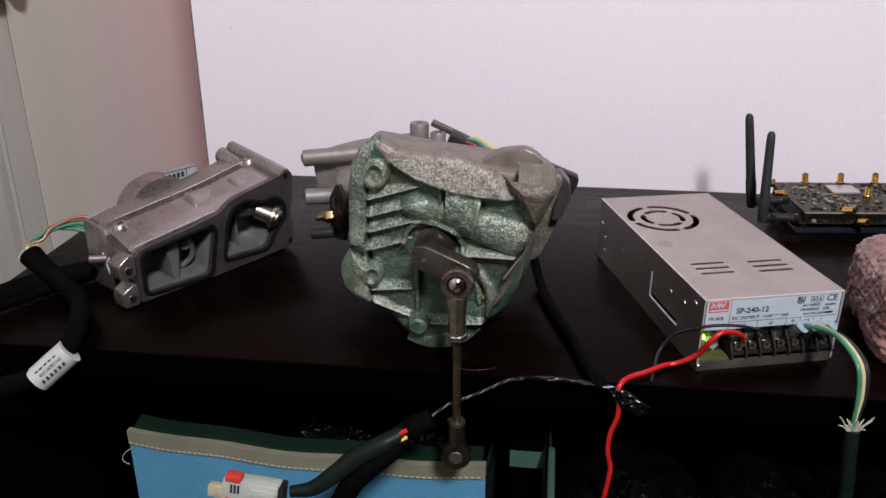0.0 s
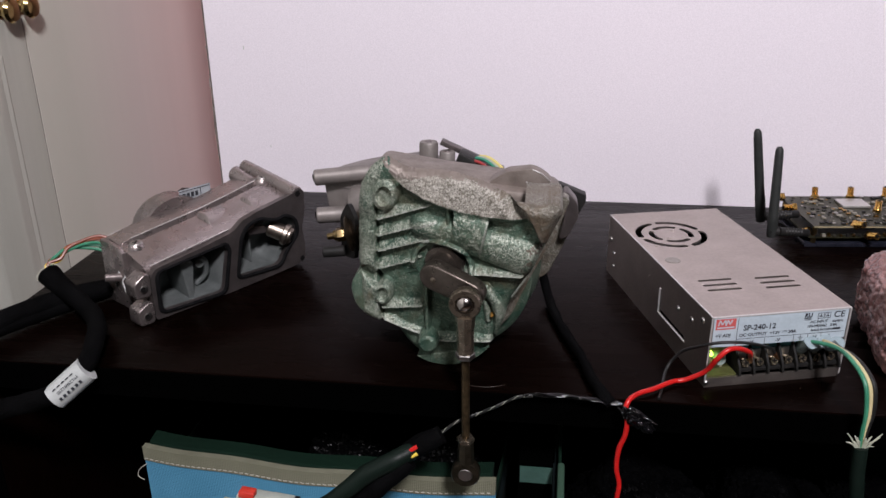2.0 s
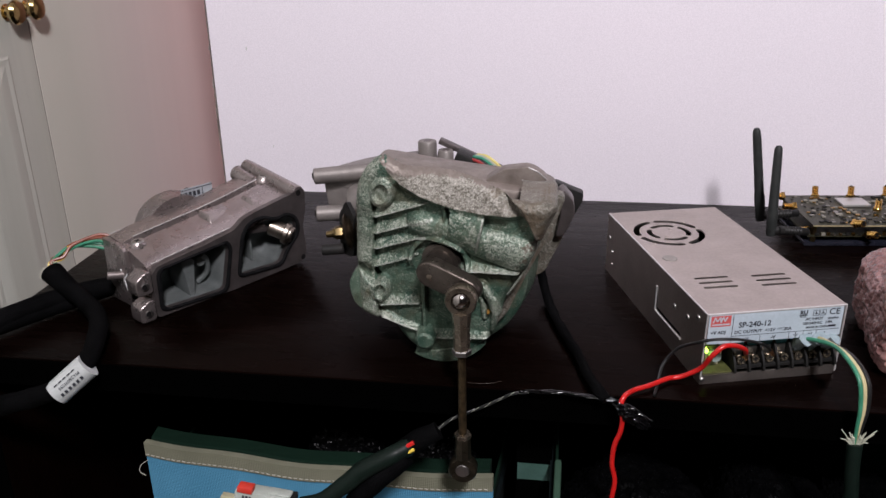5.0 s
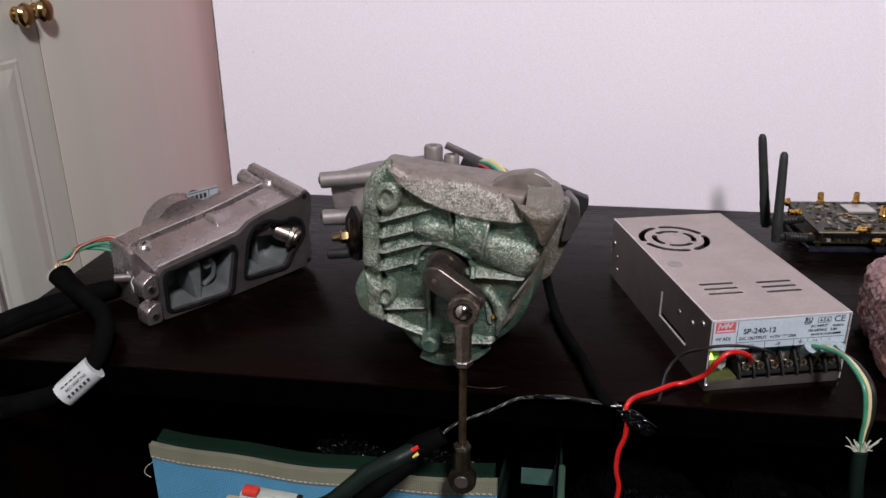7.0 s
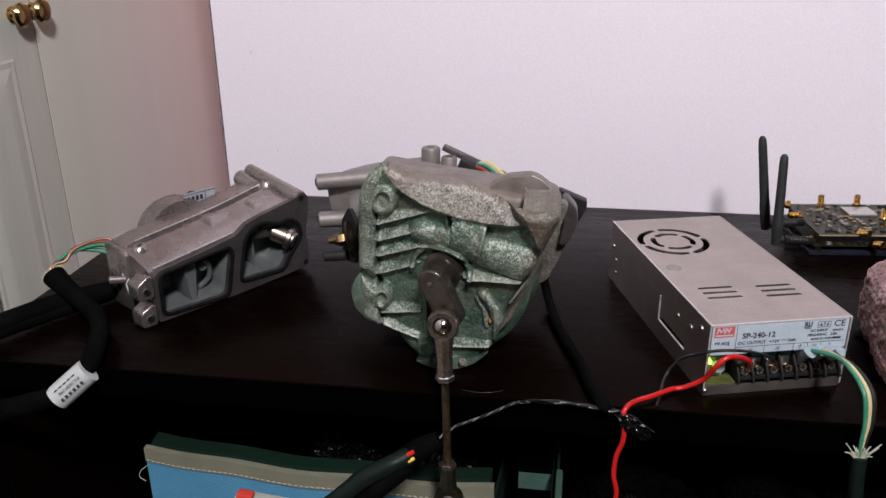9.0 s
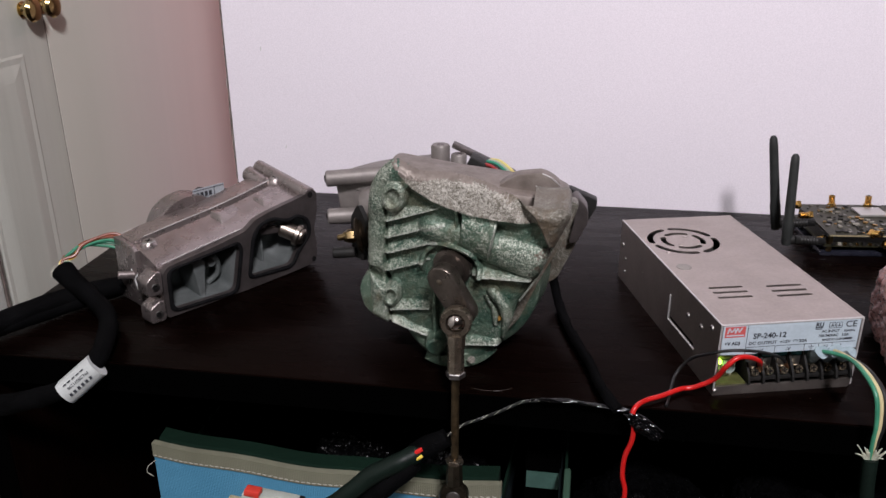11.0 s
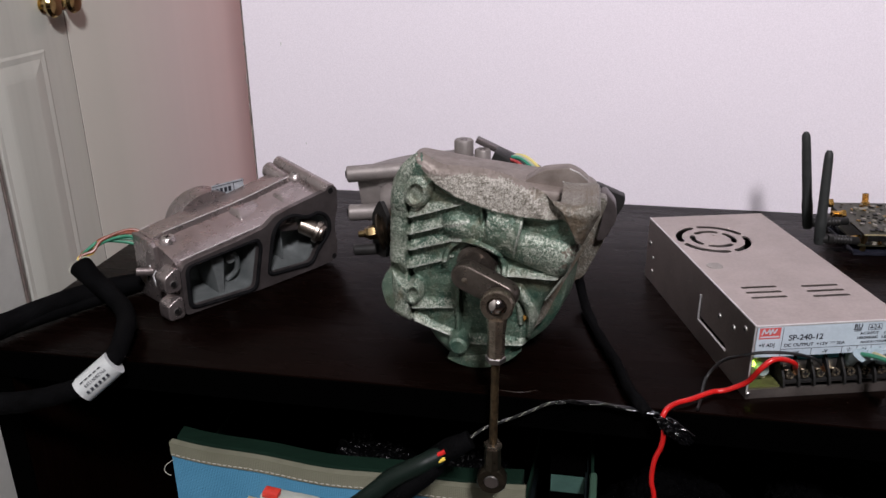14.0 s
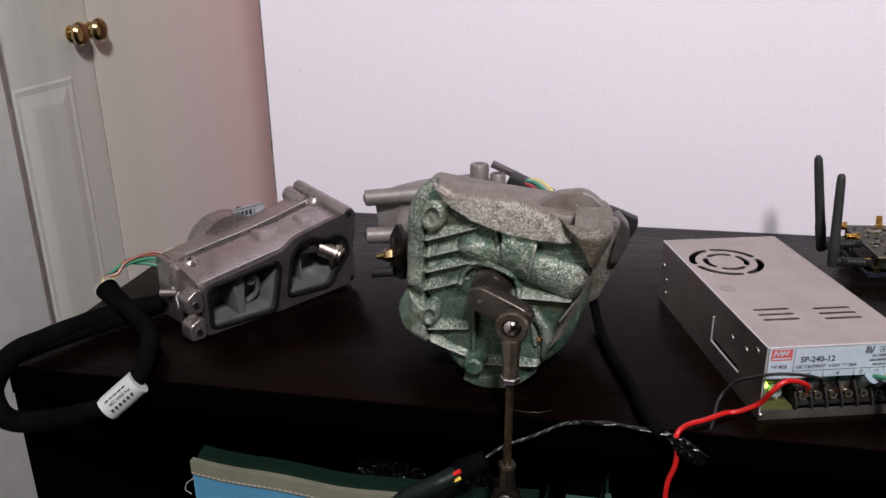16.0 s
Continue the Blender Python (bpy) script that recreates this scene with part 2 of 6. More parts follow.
def raised_panel(y0, y1, z0, z1, leaf):
    """A sunk groove frame with a raised field."""
    bm = bmesh.new()
    x = DX + 0.02
    rows = [(0, -0.0065), (0.003, -0.0058), (0.009, -0.0062), (0.022, -0.0045), (0.026, -0.0042)]
    loops = []
    for ins, dep in rows:
        loops.append([bm.verts.new((x + dep, yy, zz)) for yy, zz in ((y0 + ins, z0 + ins), (y1 - ins, z0 + ins), (y1 - ins, z1 - ins), (y0 + ins, z1 - ins))])
    for a, b in zip(loops, loops[1:]):
        for i in range(4):
            bm.faces.new((a[i], a[(i + 1) % 4], b[(i + 1) % 4], b[i]))
    bm.faces.new(loops[-1])
    bm.transform(Matrix.Translation((0.007, 0, 0)))
    part("raised_panel", bm, M_DOOR, leaf, smooth=0)


for z0, z1 in ((0.2, 0.899), (1.03, 1.95)):
    raised_panel(S0 + 0.016, S1 - 0.045, z0, z1, left_leaf)
for nm, y, z in (("knob", 0.349, 0.943), ("knob", 0.3795, 0.944)):
    x = DX + 0.02
    y = max(y, S1 + 0.001) if y > 0.37 else y
    k = part(nm, lathe((x, y, z), (x + 0.019, y, z), [(0, 0.0085), (0.06, 0.0088), (0.12, 0.006), (0.22, 0.0052), (0.32, 0.0075), (0.48, 0.0115), (0.68, 0.0130), (0.86, 0.0108), (0.96, 0.006), (1, 0.0015)], 28), M_BRASS, left_leaf if y < S1 else right_leaf, "polished brass round knob")
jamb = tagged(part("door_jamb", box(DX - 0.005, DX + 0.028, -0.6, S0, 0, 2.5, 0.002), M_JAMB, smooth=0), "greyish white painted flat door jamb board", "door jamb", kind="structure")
part("gap", box(DX - 0.003, DX + 0.0285, S0 + 0.0008, S0 + 0.0028, 0.02, 2.1), M_GAP, jamb)
part("gap", box(DX - 0.003, DX + 0.0195, S1 - 0.0009, S1 + 0.0009, 0.02, 2.1), M_GAP, closet)
r2 = random.Random(5)
for i in range(9):
    z = 0.80 + 0.02 * i + r2.uniform(-.008, .008)
    part("paint_chip", lathe((DX + 0.0285, S0 + 0.001, z - 0.005), (DX + 0.0285, S0 + 0.001, z + r2.uniform(.003, .01)), [(0, 0.0004), (0.4, r2.uniform(.0006, .0016)), (1, 0.0004)], 6), M_GAP, jamb)

# ---------------------------------------------------------------- the desk
desk = thing("desk", pose(0, 0, 0), "dark espresso brown laminate desk with open shelf below", "desk")
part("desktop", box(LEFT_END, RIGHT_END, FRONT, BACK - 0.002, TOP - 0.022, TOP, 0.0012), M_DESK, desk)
# black strips added over the desk's front edges to darken them
part("edge_darkening_strip", box(LEFT_END + 0.0005, RIGHT_END - 0.0005, FRONT - 0.0010, FRONT - 0.0002, TOP - 0.0216, TOP - 0.0010, 0.0002), M_DARKENING, desk, "dull black strip added to darken the edge", smooth=0)
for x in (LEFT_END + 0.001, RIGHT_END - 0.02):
    part("edge_darkening_strip", box(x + 0.0002, x + 0.0188, FRONT - 0.0002, FRONT + 0.0008, 0.0, TOP - 0.0228), M_DARKENING, desk, smooth=0)
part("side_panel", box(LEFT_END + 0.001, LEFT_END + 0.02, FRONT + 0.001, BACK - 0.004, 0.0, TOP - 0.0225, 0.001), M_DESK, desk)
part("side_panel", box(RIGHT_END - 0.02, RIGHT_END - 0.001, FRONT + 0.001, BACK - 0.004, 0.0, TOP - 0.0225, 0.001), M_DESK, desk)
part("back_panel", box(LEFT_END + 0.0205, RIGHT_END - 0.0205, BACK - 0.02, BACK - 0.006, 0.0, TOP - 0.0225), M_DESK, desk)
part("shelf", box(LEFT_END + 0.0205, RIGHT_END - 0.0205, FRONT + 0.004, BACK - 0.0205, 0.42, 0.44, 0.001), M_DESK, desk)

# small scuffs on the wall and a stray thread on the desk
for x, z, r in ((-0.425, 0.905, 0.0016), (-0.405, 0.800, 0.0012), (-0.30, 0.955, 0.0008)):
    part("scuff", lathe((x, BACK + 0.0002, z - r * 1.6), (x + 0.0004, BACK + 0.0002, z + r * 1.6), [(0, 0.0002), (0.5, r * 0.45), (1, 0.0002)], 6), M_JAMB, edge, "small grey scuff")
part("loose_thread", tube([(-0.152, -0.0150, TOP + 0.0004), (-0.143, -0.0165, TOP + 0.0004), (-0.134, -0.0160, TOP + 0.0006), (-0.126, -0.0120, TOP + 0.0004)], 0.00010, 5, 6), M_FLOOR, desk, "stray pale thread")
rd = random.Random(8)
bm = bmesh.new()
for i in range(70):
    x, y = rd.uniform(-0.45, 0.22), rd.uniform(-0.015, 0.33)
    r = rd.uniform(0.00012, 0.00036)
    bmesh.ops.create_cube(bm, size=1, matrix=Matrix.LocRotScale((x, y, TOP + r * 0.3), Euler((0, 0, rd.uniform(0, 3))), (r * rd.uniform(1, 4), r, r * 0.6)))
tagged(part("dust", bm, M_FLOOR, desk, "specks of pale dust", smooth=0), kind="stuff")

# ---------------------------------------------------------------- more materials
M_SHEET = surface("brushed_galvanised_sheet", (0.465, 0.41, 0.375), (0.54, 0.48, 0.44), 30, (0.34, 0.48), metal=0.96, bump=0.02, bump_scale=900, fine=420)
M_LABEL = surface("pale_blue_white_label", (0.40, 0.47, 0.52), (0.46, 0.53, 0.58), 50, (0.35, 0.5))
M_INK = surface("black_label_ink", (0.012, 0.014, 0.02), (0.02, 0.022, 0.03), 200, (0.5, 0.6))
M_REDLOGO = surface("red_label_ink", (0.48, 0.085, 0.08), (0.55, 0.10, 0.095), 200, (0.4, 0.5))
M_BLACKPL = surface("black_moulded_plastic", (0.010, 0.010, 0.010), (0.018, 0.017, 0.016), 150, (0.38, 0.55), bump=0.05, bump_scale=900, spec=0.2)
# near-black that paints the shade inside holes, slots and the casing
M_DARKHOLE = surface("painted_hole_shade", (0.004, 0.004, 0.004), (0.008, 0.007, 0.007), 100, (0.8, 0.95), spec=0.08)
M_NICKEL = surface("nickel_plated_steel", (0.40, 0.385, 0.37), (0.52, 0.50, 0.485), 200, (0.28, 0.44), metal=1.0)
M_TERMINAL = surface("bright_plated_screw", (0.60, 0.50, 0.36), (0.75, 0.64, 0.48), 300, (0.18, 0.32), metal=1.0)
M_PCBYEL = surface("olive_circuit_board", (0.06, 0.065, 0.02), (0.10, 0.105, 0.035), 300, (0.35, 0.5))
M_CREAMPL = surface("cream_plastic", (0.34, 0.32, 0.20), (0.42, 0.39, 0.27), 200, (0.4, 0.5))
M_LED = glow("lit_yellow_green_led", (0.55, 1.0, 0.10), 5.0)
M_CLEAR = surface("milky_shrink_sleeve", (0.22, 0.28, 0.31), (0.32, 0.39, 0.42), 200, (0.12, 0.3))
M_CAST = surface("die_cast_aluminium", (0.29, 0.25, 0.24), (0.39, 0.34, 0.33), 45, (0.22, 0.36), metal=0.85, bump=0.10, bump_scale=1400, fine=900)
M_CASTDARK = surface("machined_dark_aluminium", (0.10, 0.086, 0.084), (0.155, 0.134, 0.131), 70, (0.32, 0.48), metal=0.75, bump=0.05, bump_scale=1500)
# bright metal for the painted edge highlights
M_EDGEGLINT = surface("edge_highlight_metal", (0.66, 0.63, 0.62), (0.78, 0.75, 0.74), 200, (0.3, 0.45), metal=0.6)
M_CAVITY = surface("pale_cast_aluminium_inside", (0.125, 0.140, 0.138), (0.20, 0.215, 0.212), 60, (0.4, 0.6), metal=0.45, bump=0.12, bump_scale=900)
M_RUBBER = surface("black_rubber", (0.004, 0.004, 0.0045), (0.009, 0.009, 0.0095), 200, (0.5, 0.7), spec=0.04)
M_SCRATCH = surface("bare_scratched_metal", (0.75, 0.75, 0.75), (0.85, 0.85, 0.85), 200, (0.4, 0.5))
M_GOLD = surface("gold_plated_brass", (0.62, 0.36, 0.10), (0.74, 0.46, 0.15), 300, (0.16, 0.32), metal=1.0)
M_PCB = surface("dark_circuit_board", (0.014, 0.015, 0.008), (0.040, 0.036, 0.022), 260, (0.3, 0.45), fine=1600, spec=0.2)
M_CHIPCAN = surface("silver_shield_can", (0.56, 0.54, 0.52), (0.62, 0.6, 0.58), 100, (0.3, 0.4), metal=0.7)
M_SMD = surface("pale_ceramic_parts", (0.16, 0.15, 0.12), (0.28, 0.26, 0.22), 400, (0.4, 0.6))
M_ACRYL = surface("smoked_acrylic_base", (0.010, 0.011, 0.018), (0.018, 0.019, 0.028), 100, (0.08, 0.16))


def plate(outline, holes, y0, y1, m=None):
    """A flat plate in x, z with openings right through it."""
    bm = bmesh.new()
    rims = []
    for y in (y0, y1):
        es, layer = [], []
        for lp in (outline, *holes):
            vs = [bm.verts.new((x, y, z)) for x, z in lp]
            es += [bm.edges.new((vs[i], vs[(i + 1) % len(vs)])) for i in range(len(vs))]
            layer.append(vs)
        bmesh.ops.triangle_fill(bm, use_beauty=True, edges=es)
        rims.append(layer)
    for la, lb in zip(*rims):
        for i in range(len(la)):
            j = (i + 1) % len(la)
            bm.faces.new((la[i], la[j], lb[j], lb[i]))
    if m is not None:
        bm.transform(m)
    return bm


def arc(cx, cz, r, a0, a1, n=8):
    return [(cx + r * math.cos(radians(a0 + (a1 - a0) * i / n)), cz + r * math.sin(radians(a0 + (a1 - a0) * i / n))) for i in range(n + 1)]


def rounded(pts, r, n=4):
    """An outline with its corners rounded."""
    out = []
    k = len(pts)
    for i in range(k):
        p, a, b = Vector(pts[i]), Vector(pts[i - 1]), Vector(pts[(i + 1) % k])
        da, db = (a - p), (b - p)
        ra = min(r, da.length * 0.45, db.length * 0.45)
        s, e = p + da.normalized() * ra, p + db.normalized() * ra
        for j in range(n + 1):
            t = j / n
            out.append(tuple(s * (1 - t) ** 2 + p * 2 * t * (1 - t) + e * t * t))
    return out


def screw(p, q, r, parent, mat=None, name="screw"):
    """A pan-head screw with a cross slot, its head at q."""
    sc = part(name, lathe(p, q, [(0, r), (0.65, r), (0.9, r * 0.93), (1, r * 0.84)], 16), mat or M_NICKEL, parent)
    m = axis_matrix(p, q)
    ln = (Vector(q) - Vector(p)).length
    bm = bmesh.new()
    for w, h in ((r * 1.1, r * 0.24), (r * 0.24, r * 1.1)):
        bmesh.ops.create_cube(bm, size=1, matrix=m @ Matrix.LocRotScale((0, 0, ln * 0.98), None, (w, h, ln * 0.12)))
    part("cross_slot", bm, M_DARKHOLE, sc, smooth=0)
    return sc


# ---------------------------------------------------------------- the power supply
PW, PL, PH = 0.093, 0.190, 0.050
psu = thing("power_supply", Matrix.Translation((0, 0, TOP)) @ pose(0, 0, 0, 0, 0, 15.7),
            "silver sheet-metal power supply with white front label on the desk", "power supply")


def laid(bm_outline, holes, z0, z1):
    """A plate lying flat: the outline's second number runs along y."""
    return plate(bm_outline, holes, -z1, -z0, Matrix(((1, 0, 0, 0), (0, 0, 1, 0), (0, -1, 0, 0), (0, 0, 0, 1))))


def ring_slot(cx, cy, r0, r1, a0, a1, n=10):
    w = (r1 - r0) / 2
    mid = (r0 + r1) / 2
    out = arc(cx, cy, r1, a0, a1, n)
    e = math.radians(a1)
    out += arc(cx + mid * math.cos(e), cy + mid * math.sin(e), w, a1, a1 + 180, 4)[1:-1]
    out += arc(cx, cy, r0, a1, a0, n)
    e = math.radians(a0)
    out += arc(cx + mid * math.cos(e), cy + mid * math.sin(e), w, a0 + 180, a0 + 360, 4)[1:-1]
    return out


FCX, FCY = 0.0315, 0.1390
slots = []
for k in range(4):
    slots.append(ring_slot(FCX, FCY, 0.0225, 0.0272, 20 + 90 * k, 92 + 90 * k))
    slots.append(ring_slot(FCX, FCY, 0.0128, 0.0170, 62 + 90 * k, 124 + 90 * k))


def stadium(x0, x1, y, h):
    return arc(x1, y, h, -90, 90, 4) + arc(x0, y, h, 90, 270, 4)


for i in range(3):
    slots.append(stadium(0.0155, 0.037, 0.0525 - 0.0076 * i, 0.0014))
    slots.append(stadium(0.0555, 0.0778, 0.0508 - 0.0076 * i, 0.0014))
cover_out = [(0.0, 0.0), (PW, 0.0), (PW, PL), (0.0, PL)]
part("cover", laid(cover_out, slots, PH - 0.0013, PH), M_SHEET, psu, "silver top cover with fan slots and vents", smooth=0)
part("cover_side", box(PW - 0.0013, PW, 0.0, PL, 0.0015, PH - 0.0014), M_SHEET, psu, smooth=0)
side_hole = [[(0.0335, 0.0165), (0.0345, 0.0150), (0.077, 0.0150), (0.0795, 0.017), (0.0795, 0.0335), (0.0765, 0.0335), (0.0762, 0.0185), (0.036, 0.0185)]]
m_side = Matrix(((0, 1, 0, 0), (1, 0, 0, 0), (0, 0, 1, 0), (0, 0, 0, 1)))
part("side_wall", plate([(0, 0.0), (PL, 0.0), (PL, PH - 0.0014), (0, PH - 0.0014)], side_hole, 0.0, 0.0013, m_side), M_SHEET, psu, smooth=0)
part("base_plate", box(0.0015, PW - 0.0015, 0.0, PL, 0.0, 0.0013), M_SHEET, psu, smooth=0)
part("front_lip", box(0.0015, PW - 0.0015, 0.0, 0.0013, 0.0014, 0.0062), M_SHEET, psu, smooth=0)
part("rear_wall", box(0.0015, PW - 0.0015, PL - 0.0013, PL - 0.0002, 0.0014, PH - 0.0015), M_SHEET, psu, smooth=0)
part("front_panel", box(0.0015, PW - 0.0015, 0.0002, 0.0013, 0.0285, PH - 0.0015), M_SHEET, psu, smooth=0)
part("inside_floor", box(0.002, PW - 0.002, 0.03, PL - 0.003, 0.002, 0.03), M_DARKHOLE, psu, "inner block with painted shade, seen through the slots", smooth=0)
part("cover_fold", rod((PW - 0.0012, 0.0005, PH - 0.0012), (PW - 0.0012, PL - 0.0005, PH - 0.0012), 0.0015, 8), M_SHEET, psu)
# fan below the round slots
fan = part("fan", lathe((FCX, FCY, 0.034), (FCX, FCY, 0.0445), [(0, 0.011), (0.9, 0.011), (1, 0.009)], 20), M_BLACKPL, psu, "black fan under the slots")
for k in range(7):
    a = math.tau * k / 7
    bm = bmesh.new()
    bmesh.ops.create_cube(bm, size=1, matrix=Matrix.Translation((FCX, FCY, 0.040)) @ Matrix.Rotation(a, 4, "Z") @ Matrix.Translation((0.018, 0, 0)) @ Matrix.Rotation(0.6, 4, "X") @ Matrix.Diagonal((0.016, 0.010, 0.0008, 1)))
    part("fan_blade", bm, M_BLACKPL, fan, smooth=0)
for dx, dy in ((0.0045, 0.0075), (-0.0045, -0.0075), (-0.020, -0.021), (0.021, 0.021)):
    part("rivet", lathe((FCX + dx, FCY + dy, PH - 0.0002), (FCX + dx, FCY + dy, PH + 0.0004), [(0, 0.0022), (0.6, 0.0020), (1, 0.0011)], 14), M_SHEET, psu)
# bright rods stand in for highlights on the sheet's folded edges
for a, b in (((0.0004, 0.0, PH - 0.0003), (0.0004, PL, PH - 0.0003)), ((0.0, 0.0002, PH - 0.0004), (PW, 0.0002, PH - 0.0004)), ((PW - 0.0002, 0.0002, 0.002), (PW - 0.0002, 0.0002, PH - 0.001)), ((0.0004, 0.0003, 0.002), (0.0004, 0.0003, PH - 0.001))):
    part("sheet_edge_glint", rod(a, b, 0.0006, 8), M_EDGEGLINT, psu)
part("badge", lathe((0.0120, 0.0893, PH - 0.0001), (0.0120, 0.0893, PH + 0.0003), [(0, 0.0055), (1, 0.0053)], 24), surface("grey_badge", (0.26, 0.24, 0.22), (0.36, 0.33, 0.3), 300, (0.4, 0.6), metal=0.5), psu, "round dull grey stamped mark")
for y, z in ((0.0118, 0.042), (0.0266, 0.0351), (0.0475, 0.0330), (0.183, 0.0307), (0.174, 0.0105), (0.1745, 0.0216)):
    screw((0.0002, y, z), (-0.0008, y, z), 0.0021 if z > 0.03 else 0.0013, psu)
for y, z in ((0.135, 0.026), (0.10, 0.034)):
    part("dimple", lathe((0.0001, y, z), (-0.0003, y, z), [(0, 0.0009), (1, 0.0006)], 10), M_SHEET, psu)
# bright rods stand in for the glint on the bent tab
for a, b in (((-0.0003, 0.0785, 0.0150), (-0.0003, 0.0785, 0.0340)), ((-0.0003, 0.0335, 0.0152), (-0.0003, 0.0780, 0.0152))):
    part("tab_glint", rod(a, b, 0.0007, 8), M_EDGEGLINT, psu)
part("corner_screw", lathe((0.0012, 0.0, 0.0035), (0.0012, -0.0012, 0.0035), [(0, 0.0018), (0.6, 0.0016), (1, 0.001)], 12), M_NICKEL, psu)

# front label and its print
front = Matrix(((1, 0, 0, 0), (0, 0, -1, -0.0004), (0, 1, 0, 0), (0, 0, 0, 1)))     # text plane: x right, y up on the front
lab = part("front_label", box(0.0014, PW - 0.0018, -0.0003, 0.0002, 0.0288, PH - 0.0012), M_LABEL, psu, "pale blue-white printed label", smooth=0)


def at_front(x, z, d=0.0):
    return front @ Matrix.Translation((x, z, d))


def bar(name, x0, x1, z0, z1, mat=None, y=-0.00042):
    return part(name, box(x0, x1, y, -0.00025, z0, z1), mat or M_INK, lab, smooth=0)


logo = bar("logo_block", 0.0027, 0.0158, 0.0411, 0.0484, M_REDLOGO)
zz = [(0.0042, 0.0440), (0.0052, 0.0476), (0.0068, 0.0446), (0.0086, 0.0476), (0.0092, 0.0440), (0.0104, 0.0476), (0.0118, 0.0446), (0.0132, 0.0476)]
bm = bmesh.new()
for (ax, az), (bx, bz) in zip(zz, zz[1:]):
    d = Vector((bx - ax, 0, bz - az))
    bmesh.ops.create_cube(bm, size=1, matrix=Matrix.LocRotScale(((ax + bx) / 2, -0.0005, (az + bz) / 2), Euler((0, -math.atan2(d.z, d.x), 0)), (d.length, 0.0002, 0.0008)))
part("logo_zigzag", bm, M_LABEL, lab, smooth=0)
bar("logo_stripe", 0.0036, 0.0150, 0.0420, 0.0429, M_LABEL, -0.0005)
lettering("model_text", "SP-240-12", 0.0052, at_front(0.0212, 0.0394), M_INK, lab, bold=0.00012, wide=1.02)
lettering("adjust_text", "+V ADJ", 0.0032, at_front(0.0032, 0.0358), M_INK, lab, bold=0.0001)
lettering("output_text", "DC OUTPUT  +12V      20A", 0.0029, at_front(0.0190, 0.0352), M_INK, lab, bold=0.00008, wide=1.12)
bar("dc_sign", 0.0478, 0.0512, 0.0368, 0.0371)
for k in range(3):
    bar("dc_sign", 0.0478 + 0.0013 * k, 0.0486 + 0.0013 * k, 0.0360, 0.0363)
lettering("input_text", "AC INPUT", 0.0026, at_front(0.0660, 0.0408), M_INK, lab, bold=0.00008)
lettering("input_range_text", "100-240VAC   3.8A", 0.0026, at_front(0.0642, 0.0378), M_INK, lab, bold=0.00008, wide=0.97)
lettering("frequency_text", "50/60Hz", 0.0022, at_front(0.0808, 0.0406), M_INK, lab, bold=0.00005)
lettering("origin_text", "MADE IN CHINA", 0.0021, at_front(0.0672, 0.0350), M_INK, lab, bold=0.00006)
bar("small_print", 0.0824, 0.0872, 0.0351, 0.0365)
lettering("conformity_mark", "CE", 0.0060, at_front(0.0812, 0.0440), M_INK, lab, bold=0.00008, wide=1.05)
lettering("approval_mark", "RU", 0.0040, at_front(0.0615, 0.0452), M_INK, lab, bold=0.00016)
bar("approval_print", 0.0612, 0.0665, 0.0442, 0.0448)
bar("approval_print", 0.0618, 0.0660, 0.0432, 0.0437)
for x in (0.0705, 0.0750):
    for x0, x1, z0, z1 in ((x, x + 0.004, 0.0474, 0.0477), (x, x + 0.004, 0.0437, 0.0440), (x, x + 0.0003, 0.0437, 0.0477), (x + 0.0038, x + 0.0041, 0.0437, 0.0477), (x + 0.001, x + 0.0031, 0.0448, 0.0455), (x + 0.0017, x + 0.0024, 0.0455, 0.0468)):
        bar("approval_sign", x0, x1, z0, z1)
bar("rule", 0.0172, 0.0175, 0.0290, 0.0486)
bar("rule", 0.0172, PW - 0.003, 0.0334, 0.0337)
for x in (0.0365, 0.0560, 0.0655, 0.0745):
    bar("rule", x, x + 0.0003, 0.0290, 0.0336)
lettering("terminal_text", "+V", 0.0034, at_front(0.0250, 0.0297), M_INK, lab, bold=0.0001)
lettering("terminal_text", "-V", 0.0034, at_front(0.0440, 0.0297), M_INK, lab, bold=0.0001)
lettering("terminal_text", "N", 0.0034, at_front(0.0692, 0.0297), M_INK, lab, bold=0.0001)
lettering("terminal_text", "L", 0.0034, at_front(0.0800, 0.0297), M_INK, lab, bold=0.0001)
for k, w in enumerate((0.0034, 0.0022, 0.001)):
    bar("earth_sign", 0.0608 - w / 2, 0.0608 + w / 2, 0.0312 - 0.0009 * k, 0.0315 - 0.0009 * k)
bar("earth_sign", 0.0606, 0.0610, 0.0314, 0.0328)

# terminal block
part("circuit_board", box(0.002, 0.0215, 0.001, 0.028, 0.0065, 0.0078), M_PCBYEL, psu, "olive-yellow circuit board", smooth=0)
part("blue_film", box(0.0222, 0.0905, 0.009, 0.0094, 0.0205, 0.0285), surface("teal_film", (0.05, 0.20, 0.24), (0.07, 0.26, 0.30), 200, (0.3, 0.4)), psu, smooth=0)
tb = part("terminal_block", box(0.0222, 0.0922, 0.0095, 0.0175, 0.0079, 0.0265, 0.0006), M_BLACKPL, psu, "black screw terminal block")
part("terminal_base", box(0.0222, 0.0922, 0.0015, 0.0095, 0.0079, 0.0105, 0.0004), M_BLACKPL, tb)
fin_out = rounded([(0.0, 0.0), (0.0195, 0.0), (0.0195, 0.0205), (0.013, 0.0205), (0.002, 0.006)], 0.0012, 3)
TP = 0.0098
